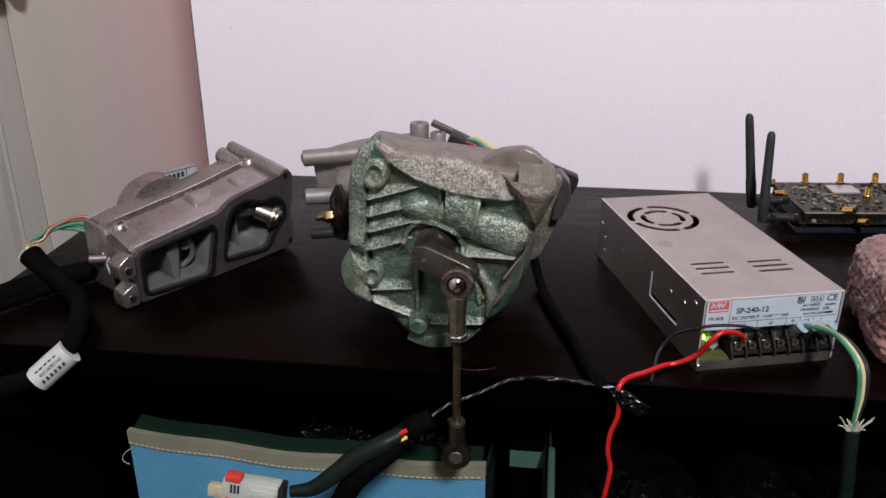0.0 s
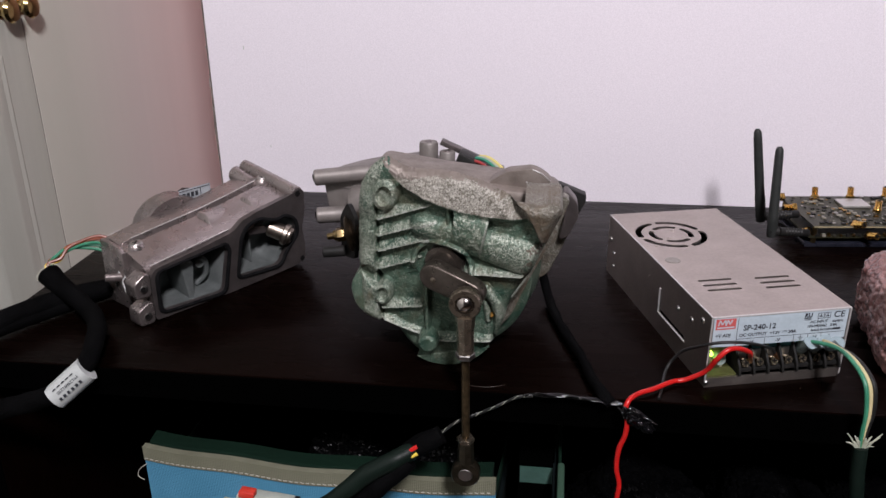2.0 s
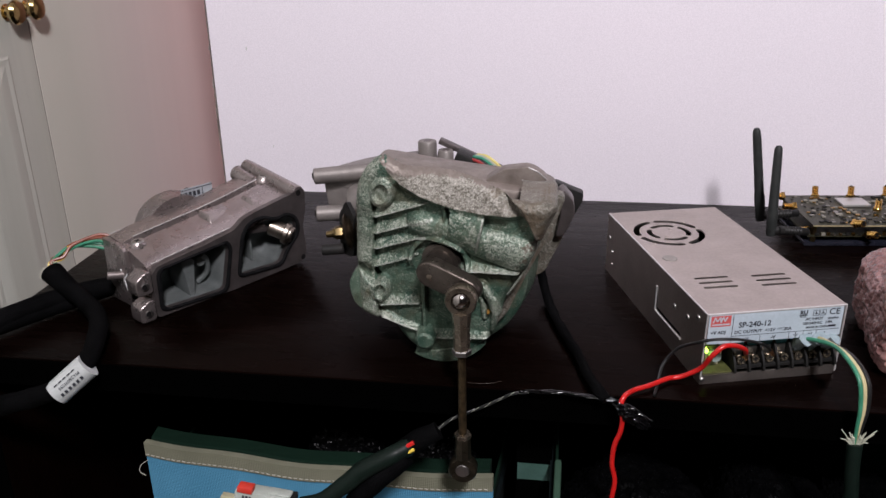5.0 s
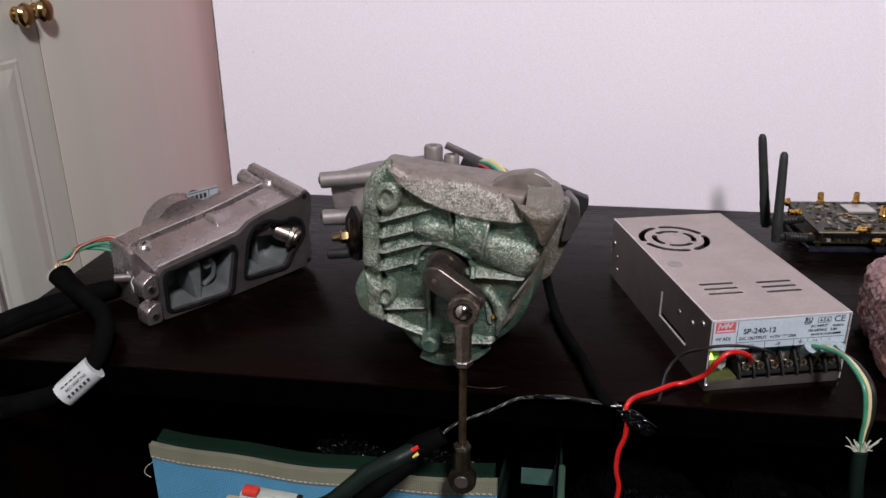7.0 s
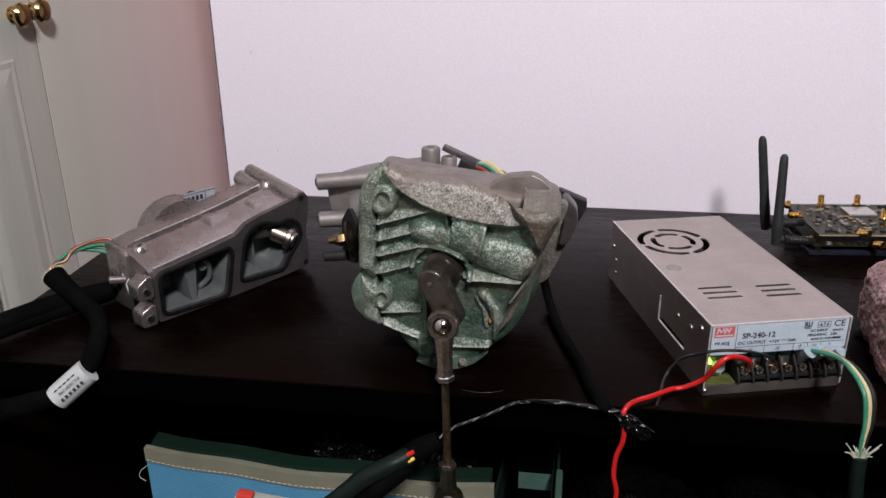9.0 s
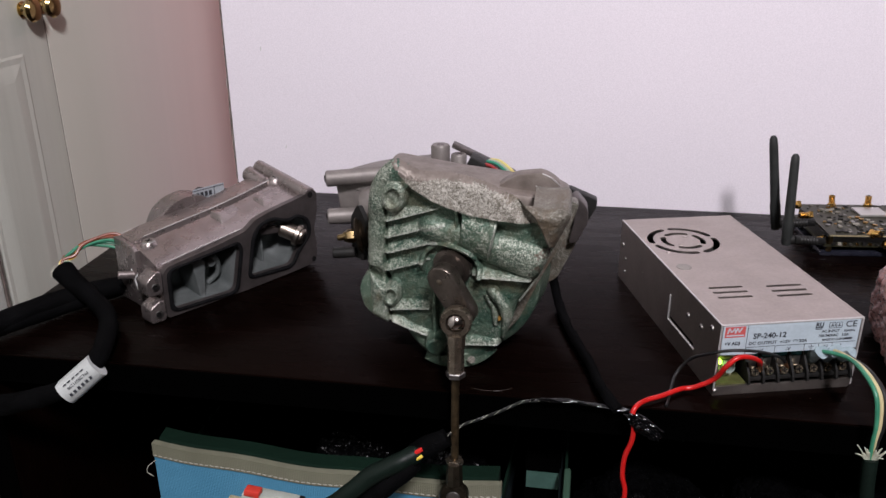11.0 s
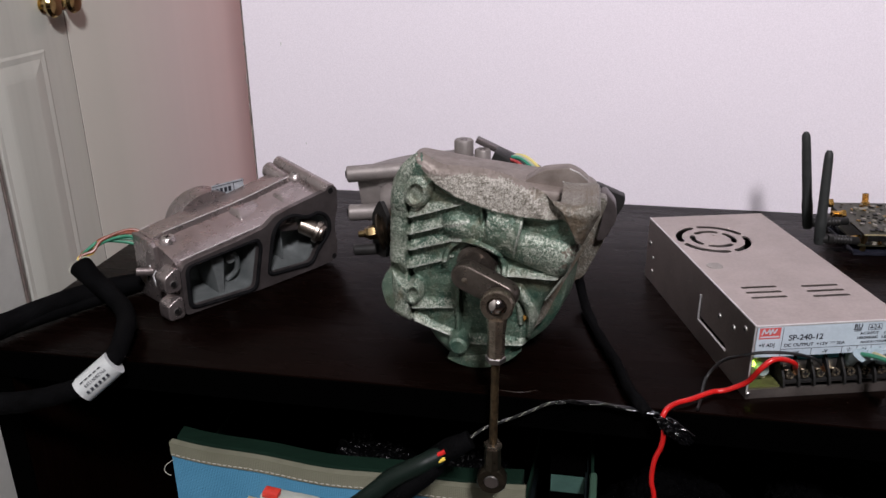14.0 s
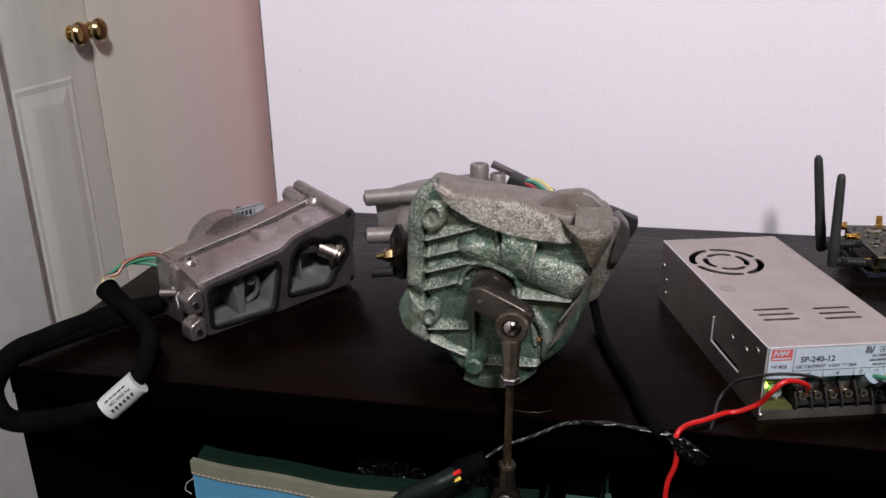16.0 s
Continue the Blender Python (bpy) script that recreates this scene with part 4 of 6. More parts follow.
def cover_face():
    nx, nz = 300, 290
    xs, zs = np.linspace(-0.062, 0.076, nx), np.linspace(0.012, 0.150, nz)
    X, Z = np.meshgrid(xs, zs)
    poly = np.array(cover)
    inside = np.zeros(X.shape, bool)
    edge = np.full(X.shape, 1.0)
    for i in range(len(poly)):
        a, b = poly[i], poly[(i + 1) % len(poly)]
        d, _ = seg_dist(X, Z, a, b)
        edge = np.minimum(edge, d)
        hit = ((a[1] > Z) != (b[1] > Z)) & (X < (b[0] - a[0]) * (Z - a[1]) / (b[1] - a[1] + 1e-12) + a[0])
        inside ^= hit
    H = np.full(X.shape, -0.0050) + 0.0010 * np.sin(X * 120 + 1.3) * np.sin(Z * 140 + 0.4)
    worn = np.zeros(X.shape)
    crest = np.zeros(X.shape)

    def wedge(a, b, up, height, end=0.35, tail=0.3):
        """A ledge from a to b: rises over the width up, drops sharply below the crest."""
        nonlocal H, worn, crest
        ax, az = a
        bx, bz = b
        ln = math.hypot(bx - ax, bz - az)
        s = ((X - ax) * (bx - ax) + (Z - az) * (bz - az)) / ln
        c = ((Z - az) * (bx - ax) - (X - ax) * (bz - az)) / ln
        t = np.clip(s / ln, 0, 1)
        wid = up * (1 - (1 - tail) * t)
        rise = np.where(c > 0, np.clip(1 - c / wid, 0, 1) ** 0.8, step(-0.0014, -0.0002, c))
        # a thin bead runs along the crest
        bead = 0.0009 * np.exp(-(c / 0.0007) ** 2)
        on = step(-0.0015, 0.001, s) * step(0.0015, -0.002, s - ln)
        k = 0.85 * (height * (1 - (1 - end) * t)) * rise * on
        H = np.maximum(H, -0.0048 + k + bead * on)
        crest = np.maximum(crest, on * (abs(c) < 0.0007))
        worn = np.maximum(worn, on * np.where(c > -0.0006, np.clip(1.25 - c / (wid * 0.95), 0, 1), 0))

    # cross tube, flattened, with its wide swelling
    d, t = seg_dist(X, Z, (-0.014, 0.1030), (0.054, 0.0885))
    r = 0.0085 + 0.0045 * t
    H = np.maximum(H, -0.0065 + 0.0085 * np.sqrt(np.clip(1 - (d / r) ** 2, 0, 1)))
    worn = np.maximum(worn, np.where((X > 0.030) & (d < r * 0.9), 1.0, np.where(d < r * 0.45, 0.55, 0)))
    # ledges down the flank
    wedge((-0.0440, 0.1040), (-0.0070, 0.1175), 0.0125, 0.0070, 0.30, 0.05)
    wedge((-0.0445, 0.0921), (-0.0030, 0.1075), 0.0075, 0.0065, 0.35)
    wedge((-0.0455, 0.0808), (-0.0080, 0.0943), 0.0070, 0.0065, 0.35)
    wedge((-0.0465, 0.0674), (-0.0140, 0.0800), 0.0075, 0.0065, 0.35)
    wedge((-0.0490, 0.0372), (-0.0140, 0.0437), 0.0090, 0.0065, 0.55, 0.5)
    wedge((-0.0480, 0.0300), (-0.0160, 0.0200), 0.0050, 0.0060, 0.8, 0.9)
    wedge((-0.0060, 0.0180), (0.0320, 0.0246), 0.0060, 0.0058, 0.8, 0.9)
    wedge((0.0125, 0.0740), (0.0515, 0.0768), 0.0065, 0.0065, 0.7, 0.3)
    for a, b, w, hh in (((-0.0118, 0.0640), (-0.0126, 0.0230), 0.0016, 0.0055), ((0.0040, 0.1185), (0.0036, 0.1060), 0.0012, 0.0045)):
        d, t = seg_dist(X, Z, a, b)
        H = np.maximum(H, -0.0050 + hh * step(w * 1.5, w * 0.5, d))
    # arched ridge low on the far side, and a lesser one inside it
    for pts, w, hh in ((((0.0265, 0.0640), (0.0335, 0.0550), (0.0365, 0.0450), (0.0360, 0.0310)), 0.0042, 0.0062), (((0.0225, 0.0600), (0.0275, 0.0510), (0.0285, 0.0400)), 0.0022, 0.0030)):
        d = np.min([seg_dist(X, Z, a, b)[0] for a, b in zip(pts, pts[1:])], axis=0)
        H = np.maximum(H, -0.0052 + hh * np.sqrt(np.clip(1 - (d / w) ** 2, 0, 1)))
        worn = np.maximum(worn, np.where(d < w * 0.8, 0.8, 0))
    # swelling on the tube with a rimmed end
    ax, az, bx, bz = 0.0070, 0.1050, 0.0265, 0.1010
    ln = math.hypot(bx - ax, bz - az)
    s = ((X - ax) * (bx - ax) + (Z - az) * (bz - az)) / ln
    c = ((Z - az) * (bx - ax) - (X - ax) * (bz - az)) / ln
    arch = np.sqrt(np.clip(1 - (c / 0.0148) ** 2, 0, 1))
    on = step(-0.0010, 0.0006, s + 0.0025 * (c / 0.0148) ** 2) * step(0.0008, -0.0004, s - ln)
    body = np.where(arch > 0, -0.0060 + 0.0106 * arch + 0.0007 * np.exp(-((s - ln + 0.0012) / 0.0008) ** 2) - 0.0006 * np.exp(-((s - ln + 0.0042) / 0.0007) ** 2), -0.02)
    H = np.maximum(H, np.where(on > 0.5, body, -0.02))
    worn = np.where((on > 0.5) & (arch > 0.3), 0.5, worn)
    # hooded arch round the shaft
    d = np.hypot((X + 0.001) / 1.08, Z - 0.0765)
    H += 0.0040 * step(0.0200, 0.0182, d) * step(0.066, 0.080, Z)
    H -= 0.0060 * step(0.0166, 0.0152, d)
    # upper lip: crest line, flaked slope above it that runs back to the top
    lip = np.interp(X, *LIP)
    above = Z - lip
    up = step(-0.0050, 0.0004, above)
    slope = np.interp(X, [-0.040, -0.030, -0.015, 0.005, 0.030, 0.050], [0.0006, 0.0010, 0.0020, 0.0028, 0.0022, 0.0005]) - np.interp(X, [-0.036, -0.010], [0.12, 0.40]) * np.clip(above, 0, 1)
    H = np.where(up > 0, H * (1 - up) + np.maximum(slope, H * 0 - 0.02) * up, H)
    # dished hollow between the lip and the brown corner, then the corner itself
    pts = ((0.0330, 0.1330), (0.0412, 0.1275), (0.0500, 0.1210), (0.0552, 0.1110), (0.0585, 0.1030), (0.0640, 0.1000))
    d = np.full(X.shape, 1.0)
    side = np.zeros(X.shape)
    for a, b in zip(pts, pts[1:]):
        dd, _ = seg_dist(X, Z, a, b)
        cr = (b[0] - a[0]) * (Z - a[1]) - (b[1] - a[1]) * (X - a[0])
        side = np.where(dd < d, np.sign(cr), side)
        d = np.minimum(d, dd)
    sd = d * side
    near = step(0.034, 0.042, X) * step(0.103, 0.109, Z)
    H -= near * 0.0030 * step(-0.010, -0.001, sd) * (sd < 0)
    corner = step(-0.0004, 0.0022, sd)
    H = np.where(X > 0.032, np.maximum(H, (-0.006 + 0.0105 * corner) - 0.30 * np.clip(Z - 0.126, 0, 1)), H)
    brown = (corner > 0.3) & (X > 0.032)
    # flange strip with its raised rim and two slanting screw eyes
    seam = np.interp(Z, [0.020, 0.036, 0.050, 0.068, 0.1175, 0.135, 0.15], [-0.0450, -0.0455, -0.0462, -0.0459, -0.0433, -0.0380, -0.034])
    fl = step(0.0012, -0.0010, X - seam)
    H = H * (1 - fl) + fl * (0.0022 + 0.0012 * np.sin(Z * 230) * np.sin(Z * 71))
    H -= 0.0022 * np.exp(-((X - seam - 0.0009) / 0.0008) ** 2) * (Z < 0.118)
    worn = np.maximum(worn, fl * 0.9)
    for cx, cz, ra, rb, tilt in ((-0.0365, 0.1225, 0.0086, 0.0115, 0.35), (-0.0420, 0.0505, 0.0062, 0.0098, 0.30)):
        uu = (X - cx) * math.cos(tilt) - (Z - cz) * math.sin(tilt)
        vv = (X - cx) * math.sin(tilt) + (Z - cz) * math.cos(tilt)
        e = np.hypot(uu / ra, vv / rb)
        H = np.where(e < 1.15, np.maximum(H, -0.004 + 0.0075 * step(1.15, 0.8, e)), H)
        worn = np.where(e < 1.0, 1.0, worn)
        H += 0.0008 * np.exp(-((e - 0.62) / 0.09) ** 2) - 0.0022 * step(0.56, 0.42, e)
    d = np.hypot(X + 0.0335, Z - 0.1335)
    H = np.maximum(H, -0.0050 + 0.0066 * step(0.0130, 0.0060, d))
    # a notch in the strip
    d, _ = seg_dist(X, Z, (-0.0520, 0.0660), (-0.0470, 0.0600))
    H -= 0.005 * step(0.0060, 0.003, d)
    # rounded outer edge; the far side falls away
    q = np.clip(edge / 0.0065, 0, 1)
    H -= 0.0075 * (1 - np.sqrt(1 - (1 - q) ** 2))
    H -= 0.008 * np.clip((X - (0.030 + 0.52 * (Z - 0.03))) / 0.020, 0, 1) ** 2 * step(0.118, 0.09, Z)
    Y = face_y(X, Z) - H
    bm = bmesh.new()
    V = {}
    for j in range(nz):
        for i in range(nx):
            if inside[j, i]:
                p = Vector((X[j, i], 0, Z[j, i]))
                wob = 0.00035 * noise.fractal(p * 300, 0.7, 2.0, 4) + 0.00035 * noise.noise(p * 900)
                V[j, i] = bm.verts.new((X[j, i], Y[j, i] + wob, Z[j, i]))
    for (j, i) in list(V):
        q4 = [V.get(k) for k in ((j, i), (j, i + 1), (j + 1, i + 1), (j + 1, i))]
        if all(q4):
            cx, cz = X[j, i], Z[j, i]
            fc = bm.faces.new(q4)
            n1 = noise.noise(Vector((cx, 1.7, cz)) * 160)
            n2 = noise.noise(Vector((cx, 8.2, cz)) * 620)
            nb = 0.010 * n1 + 0.010 * n2
            panel = above[j, i] > -0.0003 and cx > -0.034 + nb
            if brown[j, i] or (panel and cx + nb > 0.034) or cx + nb > 0.060 + 0.25 * (cz - 0.10):
                fc.material_index = 2
            elif panel:
                fc.material_index = 4 if cz + 0.2 * nb > 0.1355 - 0.30 * max(cx - 0.015, 0) else 1
            elif crest[j, i] + 0.5 * n2 > 0.75:
                fc.material_index = 5
            elif worn[j, i] + 0.5 * n1 + 0.5 * n2 > 0.55:
                fc.material_index = 3
    # true the border to the outline
    rim = [(Vector(a), Vector(b)) for a, b in zip(cover, cover[1:] + cover[:1])]
    for v in {v for e in bm.edges if len(e.link_faces) == 1 for v in e.verts}:
        p = Vector((v.co.x, v.co.z))
        best = None
        for a, b in rim:
            t = max(0, min(1, (p - a).dot(b - a) / max((b - a).length_squared, 1e-12)))
            q = a + (b - a) * t
            if best is None or (q - p).length < (best - p).length:
                best = q
        v.co.x, v.co.z = best
    # sides: draw the border back
    border = [e for e in bm.edges if len(e.link_faces) == 1]
    ret = bmesh.ops.extrude_edge_only(bm, edges=border)
    for v in [g for g in ret["geom"] if isinstance(g, bmesh.types.BMVert)]:
        high = v.co.z > 0.12 and v.co.x < 0.05
        v.co.y = v.co.y + 0.014 if high else 0.038 + lean(v.co.x)
        v.co.z -= 0.013 if high else 0.0
        for fc in v.link_faces:
            fc.material_index = 4 if high else 2 if v.co.x > 0 else 0
    return bm


M_FLECK = oxide("flecked_pale_green_casting", (0.050, 0.090, 0.062), (0.172, 0.208, 0.156), (0.41, 0.44, 0.37), (0.13, 0.105, 0.060), 0.520, 0.60, 0.3, (0.28, 0.5))
M_WORN = oxide("worn_pale_rib_edge", (0.13, 0.155, 0.125), (0.20, 0.215, 0.18), (0.40, 0.42, 0.37), (0.15, 0.125, 0.085), 0.50, 0.58, 0.3, (0.3, 0.5))
part("cover_casting", cover_face(), [M_GREEN, M_MOTTLE, M_BROWNCAST, M_FLECK, M_NOSE, M_WORN], gear, "green ribbed cover casting with pale corrosion", smooth=60)

# the round drum behind, which stands on the desk
DC = (-0.005, 0.0605)
part("drum", lathe((DC[0], 0.036, DC[1]), (DC[0] + 0.012, 0.10, DC[1]), [(0, 0.052), (0.03, 0.057), (0.09, 0.0600), (0.55, 0.0605), (0.6, 0.057), (1, 0.054)], 64), M_GREEN, gear, "dark green round drum body")
part("sump", lathe((-0.004, 0.0185, 0.0362), (0.005, 0.056, 0.0362), [(0, 0.029), (0.03, 0.033), (0.09, 0.0355), (0.16, 0.0362), (1, 0.0362)], 56), M_GREEN, gear, "dark green rounded sump cap")
part("sump_lip", prism(arc(-0.001, 0.0362, 0.0362, 238, 326, 26), 0.020, Matrix.Translation((0, 0.0150, 0)), 0.0060, 5), M_GREEN, gear, "dark green rounded lower lip")
part("drum_mark", prism(arc(0.0245, 0.0135, 0.0026, 0, 360, 16)[:-1], 0.0006, Matrix.Translation((-0.012, 0.0110, -0.004))), M_MOTTLE, gear)
part("flange_ring", prism(rounded([(-0.061, 0.062), (-0.0655, 0.052), (-0.062, 0.036), (-0.050, 0.030), (-0.044, 0.050), (-0.047, 0.075)], 0.006, 4), 0.016, Matrix.Translation((0, 0.022, 0)), 0.003), M_GREEN, gear)
part("rear_casting", prism(rounded([(-0.050, 0.040), (-0.02, 0.024), (0.028, 0.022), (0.044, 0.046), (0.057, 0.072), (0.0710, 0.099), (0.0740, 0.114), (0.066, 0.118), (0.0, 0.1255), (-0.044, 0.132), (-0.050, 0.126)], 0.006, 4), 0.050, Matrix.Translation((-0.003, 0.028, 0)), 0.004), M_NOSE, gear, "plain grey rear half of the casting")
part("seam_flange", prism(rounded([(0.028, 0.024), (0.0380, 0.036), (0.0500, 0.064), (0.0665, 0.098), (0.0730, 0.118), (0.067, 0.120), (0.059, 0.098), (0.044, 0.064), (0.030, 0.038)], 0.003, 3), 0.010, Matrix.Translation((0.0040, 0.022, 0)), 0.0025, 3), M_BROWNCAST, gear)
part("seam_edge", tube([(x, face_y(x, z) + 0.0070, z) for x, z in ((0.0645, 0.1054), (0.0590, 0.0912), (0.0530, 0.0763), (0.0432, 0.0585))], 0.0007, 8, 8, 0.3), M_WORN, gear, "thin pale seam line")
# rim of the swelling on the cross tube
bx, bz, ex, ez = 0.0265, 0.1010, 0.9796, -0.2009
rim_pts = []
for q in range(13):
    th = radians(-72 + 12 * q)
    x, z = bx - ez * 0.0144 * math.sin(th) - ex * 0.0006, bz + ex * 0.0144 * math.sin(th) - ez * 0.0006
    rim_pts.append((x, face_y(x, z) + 0.0060 - 0.0106 * math.cos(th) - 0.0001, z))
part("boss_rim", tube(rim_pts, 0.0008, 8, 3, 0.3), M_WORN, gear, "pale worn rim of the boss")
# lugs and bosses
part("side_lug", prism(rounded([(0.0720, 0.1120), (0.0755, 0.1140), (0.0825, 0.1065), (0.0840, 0.0965), (0.0772, 0.0815), (0.0715, 0.0805), (0.0745, 0.0960)], 0.003, 4), 0.014, Matrix.Translation((0, 0.050, 0)), 0.0030, 3), M_CASTDARK, gear, "brown stained bolting lug")
part("bolt_boss", lathe((-0.0115, 0.024, 0.0200), (-0.0115, 0.0065, 0.0190), [(0, 0.0075), (0.7, 0.0068), (0.92, 0.0062), (1, 0.0045)], 20), M_GREEN, gear)
part("bolt_stem", box(-0.0110, -0.0086, 0.014, 0.024, 0.004, 0.016, 0.0010), M_GREEN, gear)
part("paint_dab", lathe((0.0312, 0.0060, 0.0452), (0.0309, 0.0012, 0.0450), [(0, 0.0014), (0.6, 0.0011), (1, 0.0004)], 9), M_ORANGE, gear, "small orange dab")
part("clip_nose", prism(rounded([(0.025, 0.1225), (0.037, 0.1300), (0.0525, 0.1320), (0.0585, 0.1295), (0.0650, 0.1245), (0.060, 0.112), (0.030, 0.114)], 0.0025, 3), 0.012, Matrix.Translation((0, 0.038, 0)), 0.0010), M_NOSE, gear, "worn grey cast nose with painted edge highlights")
# nickel rods paint the highlights on the nose's edges
for a, b in (((0.0530, 0.0382, 0.1316), (0.0585, 0.0382, 0.1293)), ((0.0585, 0.0382, 0.1293), (0.0645, 0.0382, 0.1243)), ((0.0490, 0.0378, 0.1235), (0.0560, 0.0378, 0.1210))):
    part("nose_edge_glint", rod(a, b, 0.0005, 8), M_NICKEL, gear)

# shaft, crank and link rod
AX = Vector((-0.2563, -0.9565, -0.1392)).normalized()     # axis of the shaft, out of the face
U = Vector((-AX.y, AX.x, 0)).normalized()
W = AX.cross(U)
W = W if W.z > 0 else -W
PIV = Vector((-0.1665 - GX, -0.002 - GY, 0.829 - TOP))
ARM = 0.0250
REACH = 0.0258            # from the pivot's plane to the ball's along the axis
part("shaft", lathe(PIV - AX * 0.012, PIV + AX * 0.010, [(0, 0.0125), (0.6, 0.0125), (0.62, 0.0095), (1, 0.0092)], 28), M_DARKSTEEL, gear, "dark steel shaft end")
part("shaft_seal", lathe(PIV - AX * 0.010, PIV - AX * 0.006, [(0, 0.0148), (0.8, 0.0148), (1, 0.0135)], 28), M_BROWNCAST, gear)
# crank in its own space: x along the arm, -y out of the face, z across
arm_out = arc(0, 0, 0.0092, 90, 270, 10) + arc(ARM, 0, 0.0086, -90, 90, 10)
crank = part("crank_arm", prism(arm_out, 0.0092, Matrix.Translation((0, -0.0185, 0)), 0.0014, 3), M_DARKSTEEL, gear, "dark steel crank arm")
part("pinch_dot", lathe((0.0005, -0.0183, -0.001), (0.0005, -0.0190, -0.001), [(0, 0.0021), (0.5, 0.0019), (1, 0.0010)], 12), M_RODEND, crank)
part("ball_stud", lathe((ARM, -0.0186, 0), (ARM, -REACH + 0.002, 0), [(0, 0.0062), (0.2, 0.0062), (0.3, 0.0042), (1, 0.0040)], 16), M_RODEND, crank)
ballp = part("ball", lathe((ARM, -REACH + 0.0062, 0), (ARM, -REACH - 0.0062, 0), [(0.5 - 0.5 * math.cos(math.pi * i / 12), 0.0062 * math.sin(math.pi * i / 12) + 0.00005) for i in range(13)], 24), M_BALL, crank, "polished steel ball")
M_OILYEYE = surface("oily_black_brown_steel", (0.030, 0.026, 0.018), (0.075, 0.062, 0.044), 160, (0.25, 0.42), metal=0.85, bump=0.06, bump_scale=900)
# link rod in its own space: the ball at the origin, the rod straight down
RODLEN = 0.1222
link = part("link_rod", rod((0, 0, -0.030), (0, 0, -RODLEN + 0.018), 0.0026, 16), M_RUSTROD, gear, "thin rusty steel link rod")


def ring_eye(z, r0, r1, d, mat, name, tilt=0.0):
    prof = [(r0, -d), (r1 - 0.0008, -d), (r1, -d + 0.0012), (r1, d - 0.0012), (r1 - 0.0008, d), (r0, d)]
    bm = bmesh.new()
    n = 28
    rings = [[bm.verts.new((r * math.cos(a), y, z + r * math.sin(a))) for r, y in prof] for a in (math.tau * i / n for i in range(n))]
    for i in range(n):
        for j in range(len(prof)):
            k = (j + 1) % len(prof)
            bm.faces.new((rings[i][j], rings[i][k], rings[(i + 1) % n][k], rings[(i + 1) % n][j]))
    return part(name, bm, mat, link)


ring_eye(0.0, 0.0060, 0.0098, 0.0040, M_RODEND, "upper_eye")
part("upper_shank", lathe((0, 0, -0.0085), (0, 0, -0.034), [(0, 0.0062), (0.3, 0.0056), (0.35, 0.0053), (1, 0.0053)], 8), M_RODEND, link, smooth=25)
part("lock_nut", lathe((0, 0, -0.0335), (0, 0, -0.0372), [(0, 0.0058), (0.15, 0.0062), (0.85, 0.0062), (1, 0.0058)], 6), M_NICKEL, link, smooth=25)
ring_eye(-RODLEN, 0.0048, 0.0095, 0.0040, M_OILYEYE, "lower_eye")
part("lower_bush", lathe((0, 0.0045, -RODLEN), (0, -0.0045, -RODLEN), [(0, 0.0042), (0.1, 0.0048), (0.9, 0.0048), (1, 0.0042)], 20), M_NICKEL, link)
part("lower_shank", lathe((0, 0, -RODLEN + 0.0085), (0, 0, -RODLEN + 0.024), [(0, 0.0056), (1, 0.0050)], 8), M_OILYEYE, link, smooth=25)
part("lock_nut", lathe((0, 0, -RODLEN + 0.0235), (0, 0, -RODLEN + 0.0268), [(0, 0.0054), (0.15, 0.0057), (0.85, 0.0057), (1, 0.0054)], 6), M_RODEND, link, smooth=25)

# ---- parts on the flank and behind
def gl(x, y, z):
    return Vector((x - GX, y - GY, z - TOP))


M_BRONZE = surface("oily_brown_spring_steel", (0.040, 0.030, 0.021), (0.085, 0.062, 0.042), 200, (0.3, 0.5), metal=0.9)
disc = part("spring_disc", lathe(gl(-0.226, 0.062, 0.826), gl(-0.243, 0.060, 0.822), [(0, 0.0145), (0.2, 0.015), (0.3, 0.0120), (0.42, 0.0148), (0.55, 0.0120), (0.68, 0.0146), (0.8, 0.0120), (0.9, 0.0140), (1, 0.0125)], 28), M_BRONZE, gear, "brown coiled spring on the side shaft")
part("disc_plate", prism(rounded([(-0.012, -0.021), (0.009, -0.018), (0.013, 0.014), (0.002, 0.023), (-0.011, 0.009)], 0.004, 4), 0.003, Matrix.Translation(gl(-0.2430, 0.058, 0.824)) @ Matrix.Rotation(radians(-50), 4, "Z")), M_BLACKPL, disc)
part("brass_nut", lathe(gl(-0.245, 0.060, 0.822), gl(-0.252, 0.059, 0.821), [(0, 0.0045), (0.2, 0.005), (0.8, 0.005), (1, 0.0042)], 6), M_BRASSNUT, gear, smooth=25)
part("brass_stud", rod(gl(-0.2515, 0.059, 0.821), gl(-0.258, 0.058, 0.820), 0.0024, 12, 0.0005), M_BRASSNUT, gear)
part("brass_washer", lathe(gl(-0.252, 0.059, 0.8210), gl(-0.2533, 0.0588, 0.8208), [(0, 0.0038), (1, 0.0038)], 12), M_BRASSNUT, gear)
part("stop_stud", rod(gl(-0.246, 0.060, 0.809), gl(-0.262, 0.058, 0.808), 0.0040, 14, 0.0008), M_BLACKPL, gear)
part("side_bush", lathe(gl(-0.228, 0.10, 0.834), gl(-0.250, 0.10, 0.832), [(0, 0.0125), (0.8, 0.0125), (1, 0.010)], 24), M_GREYCAST, gear)

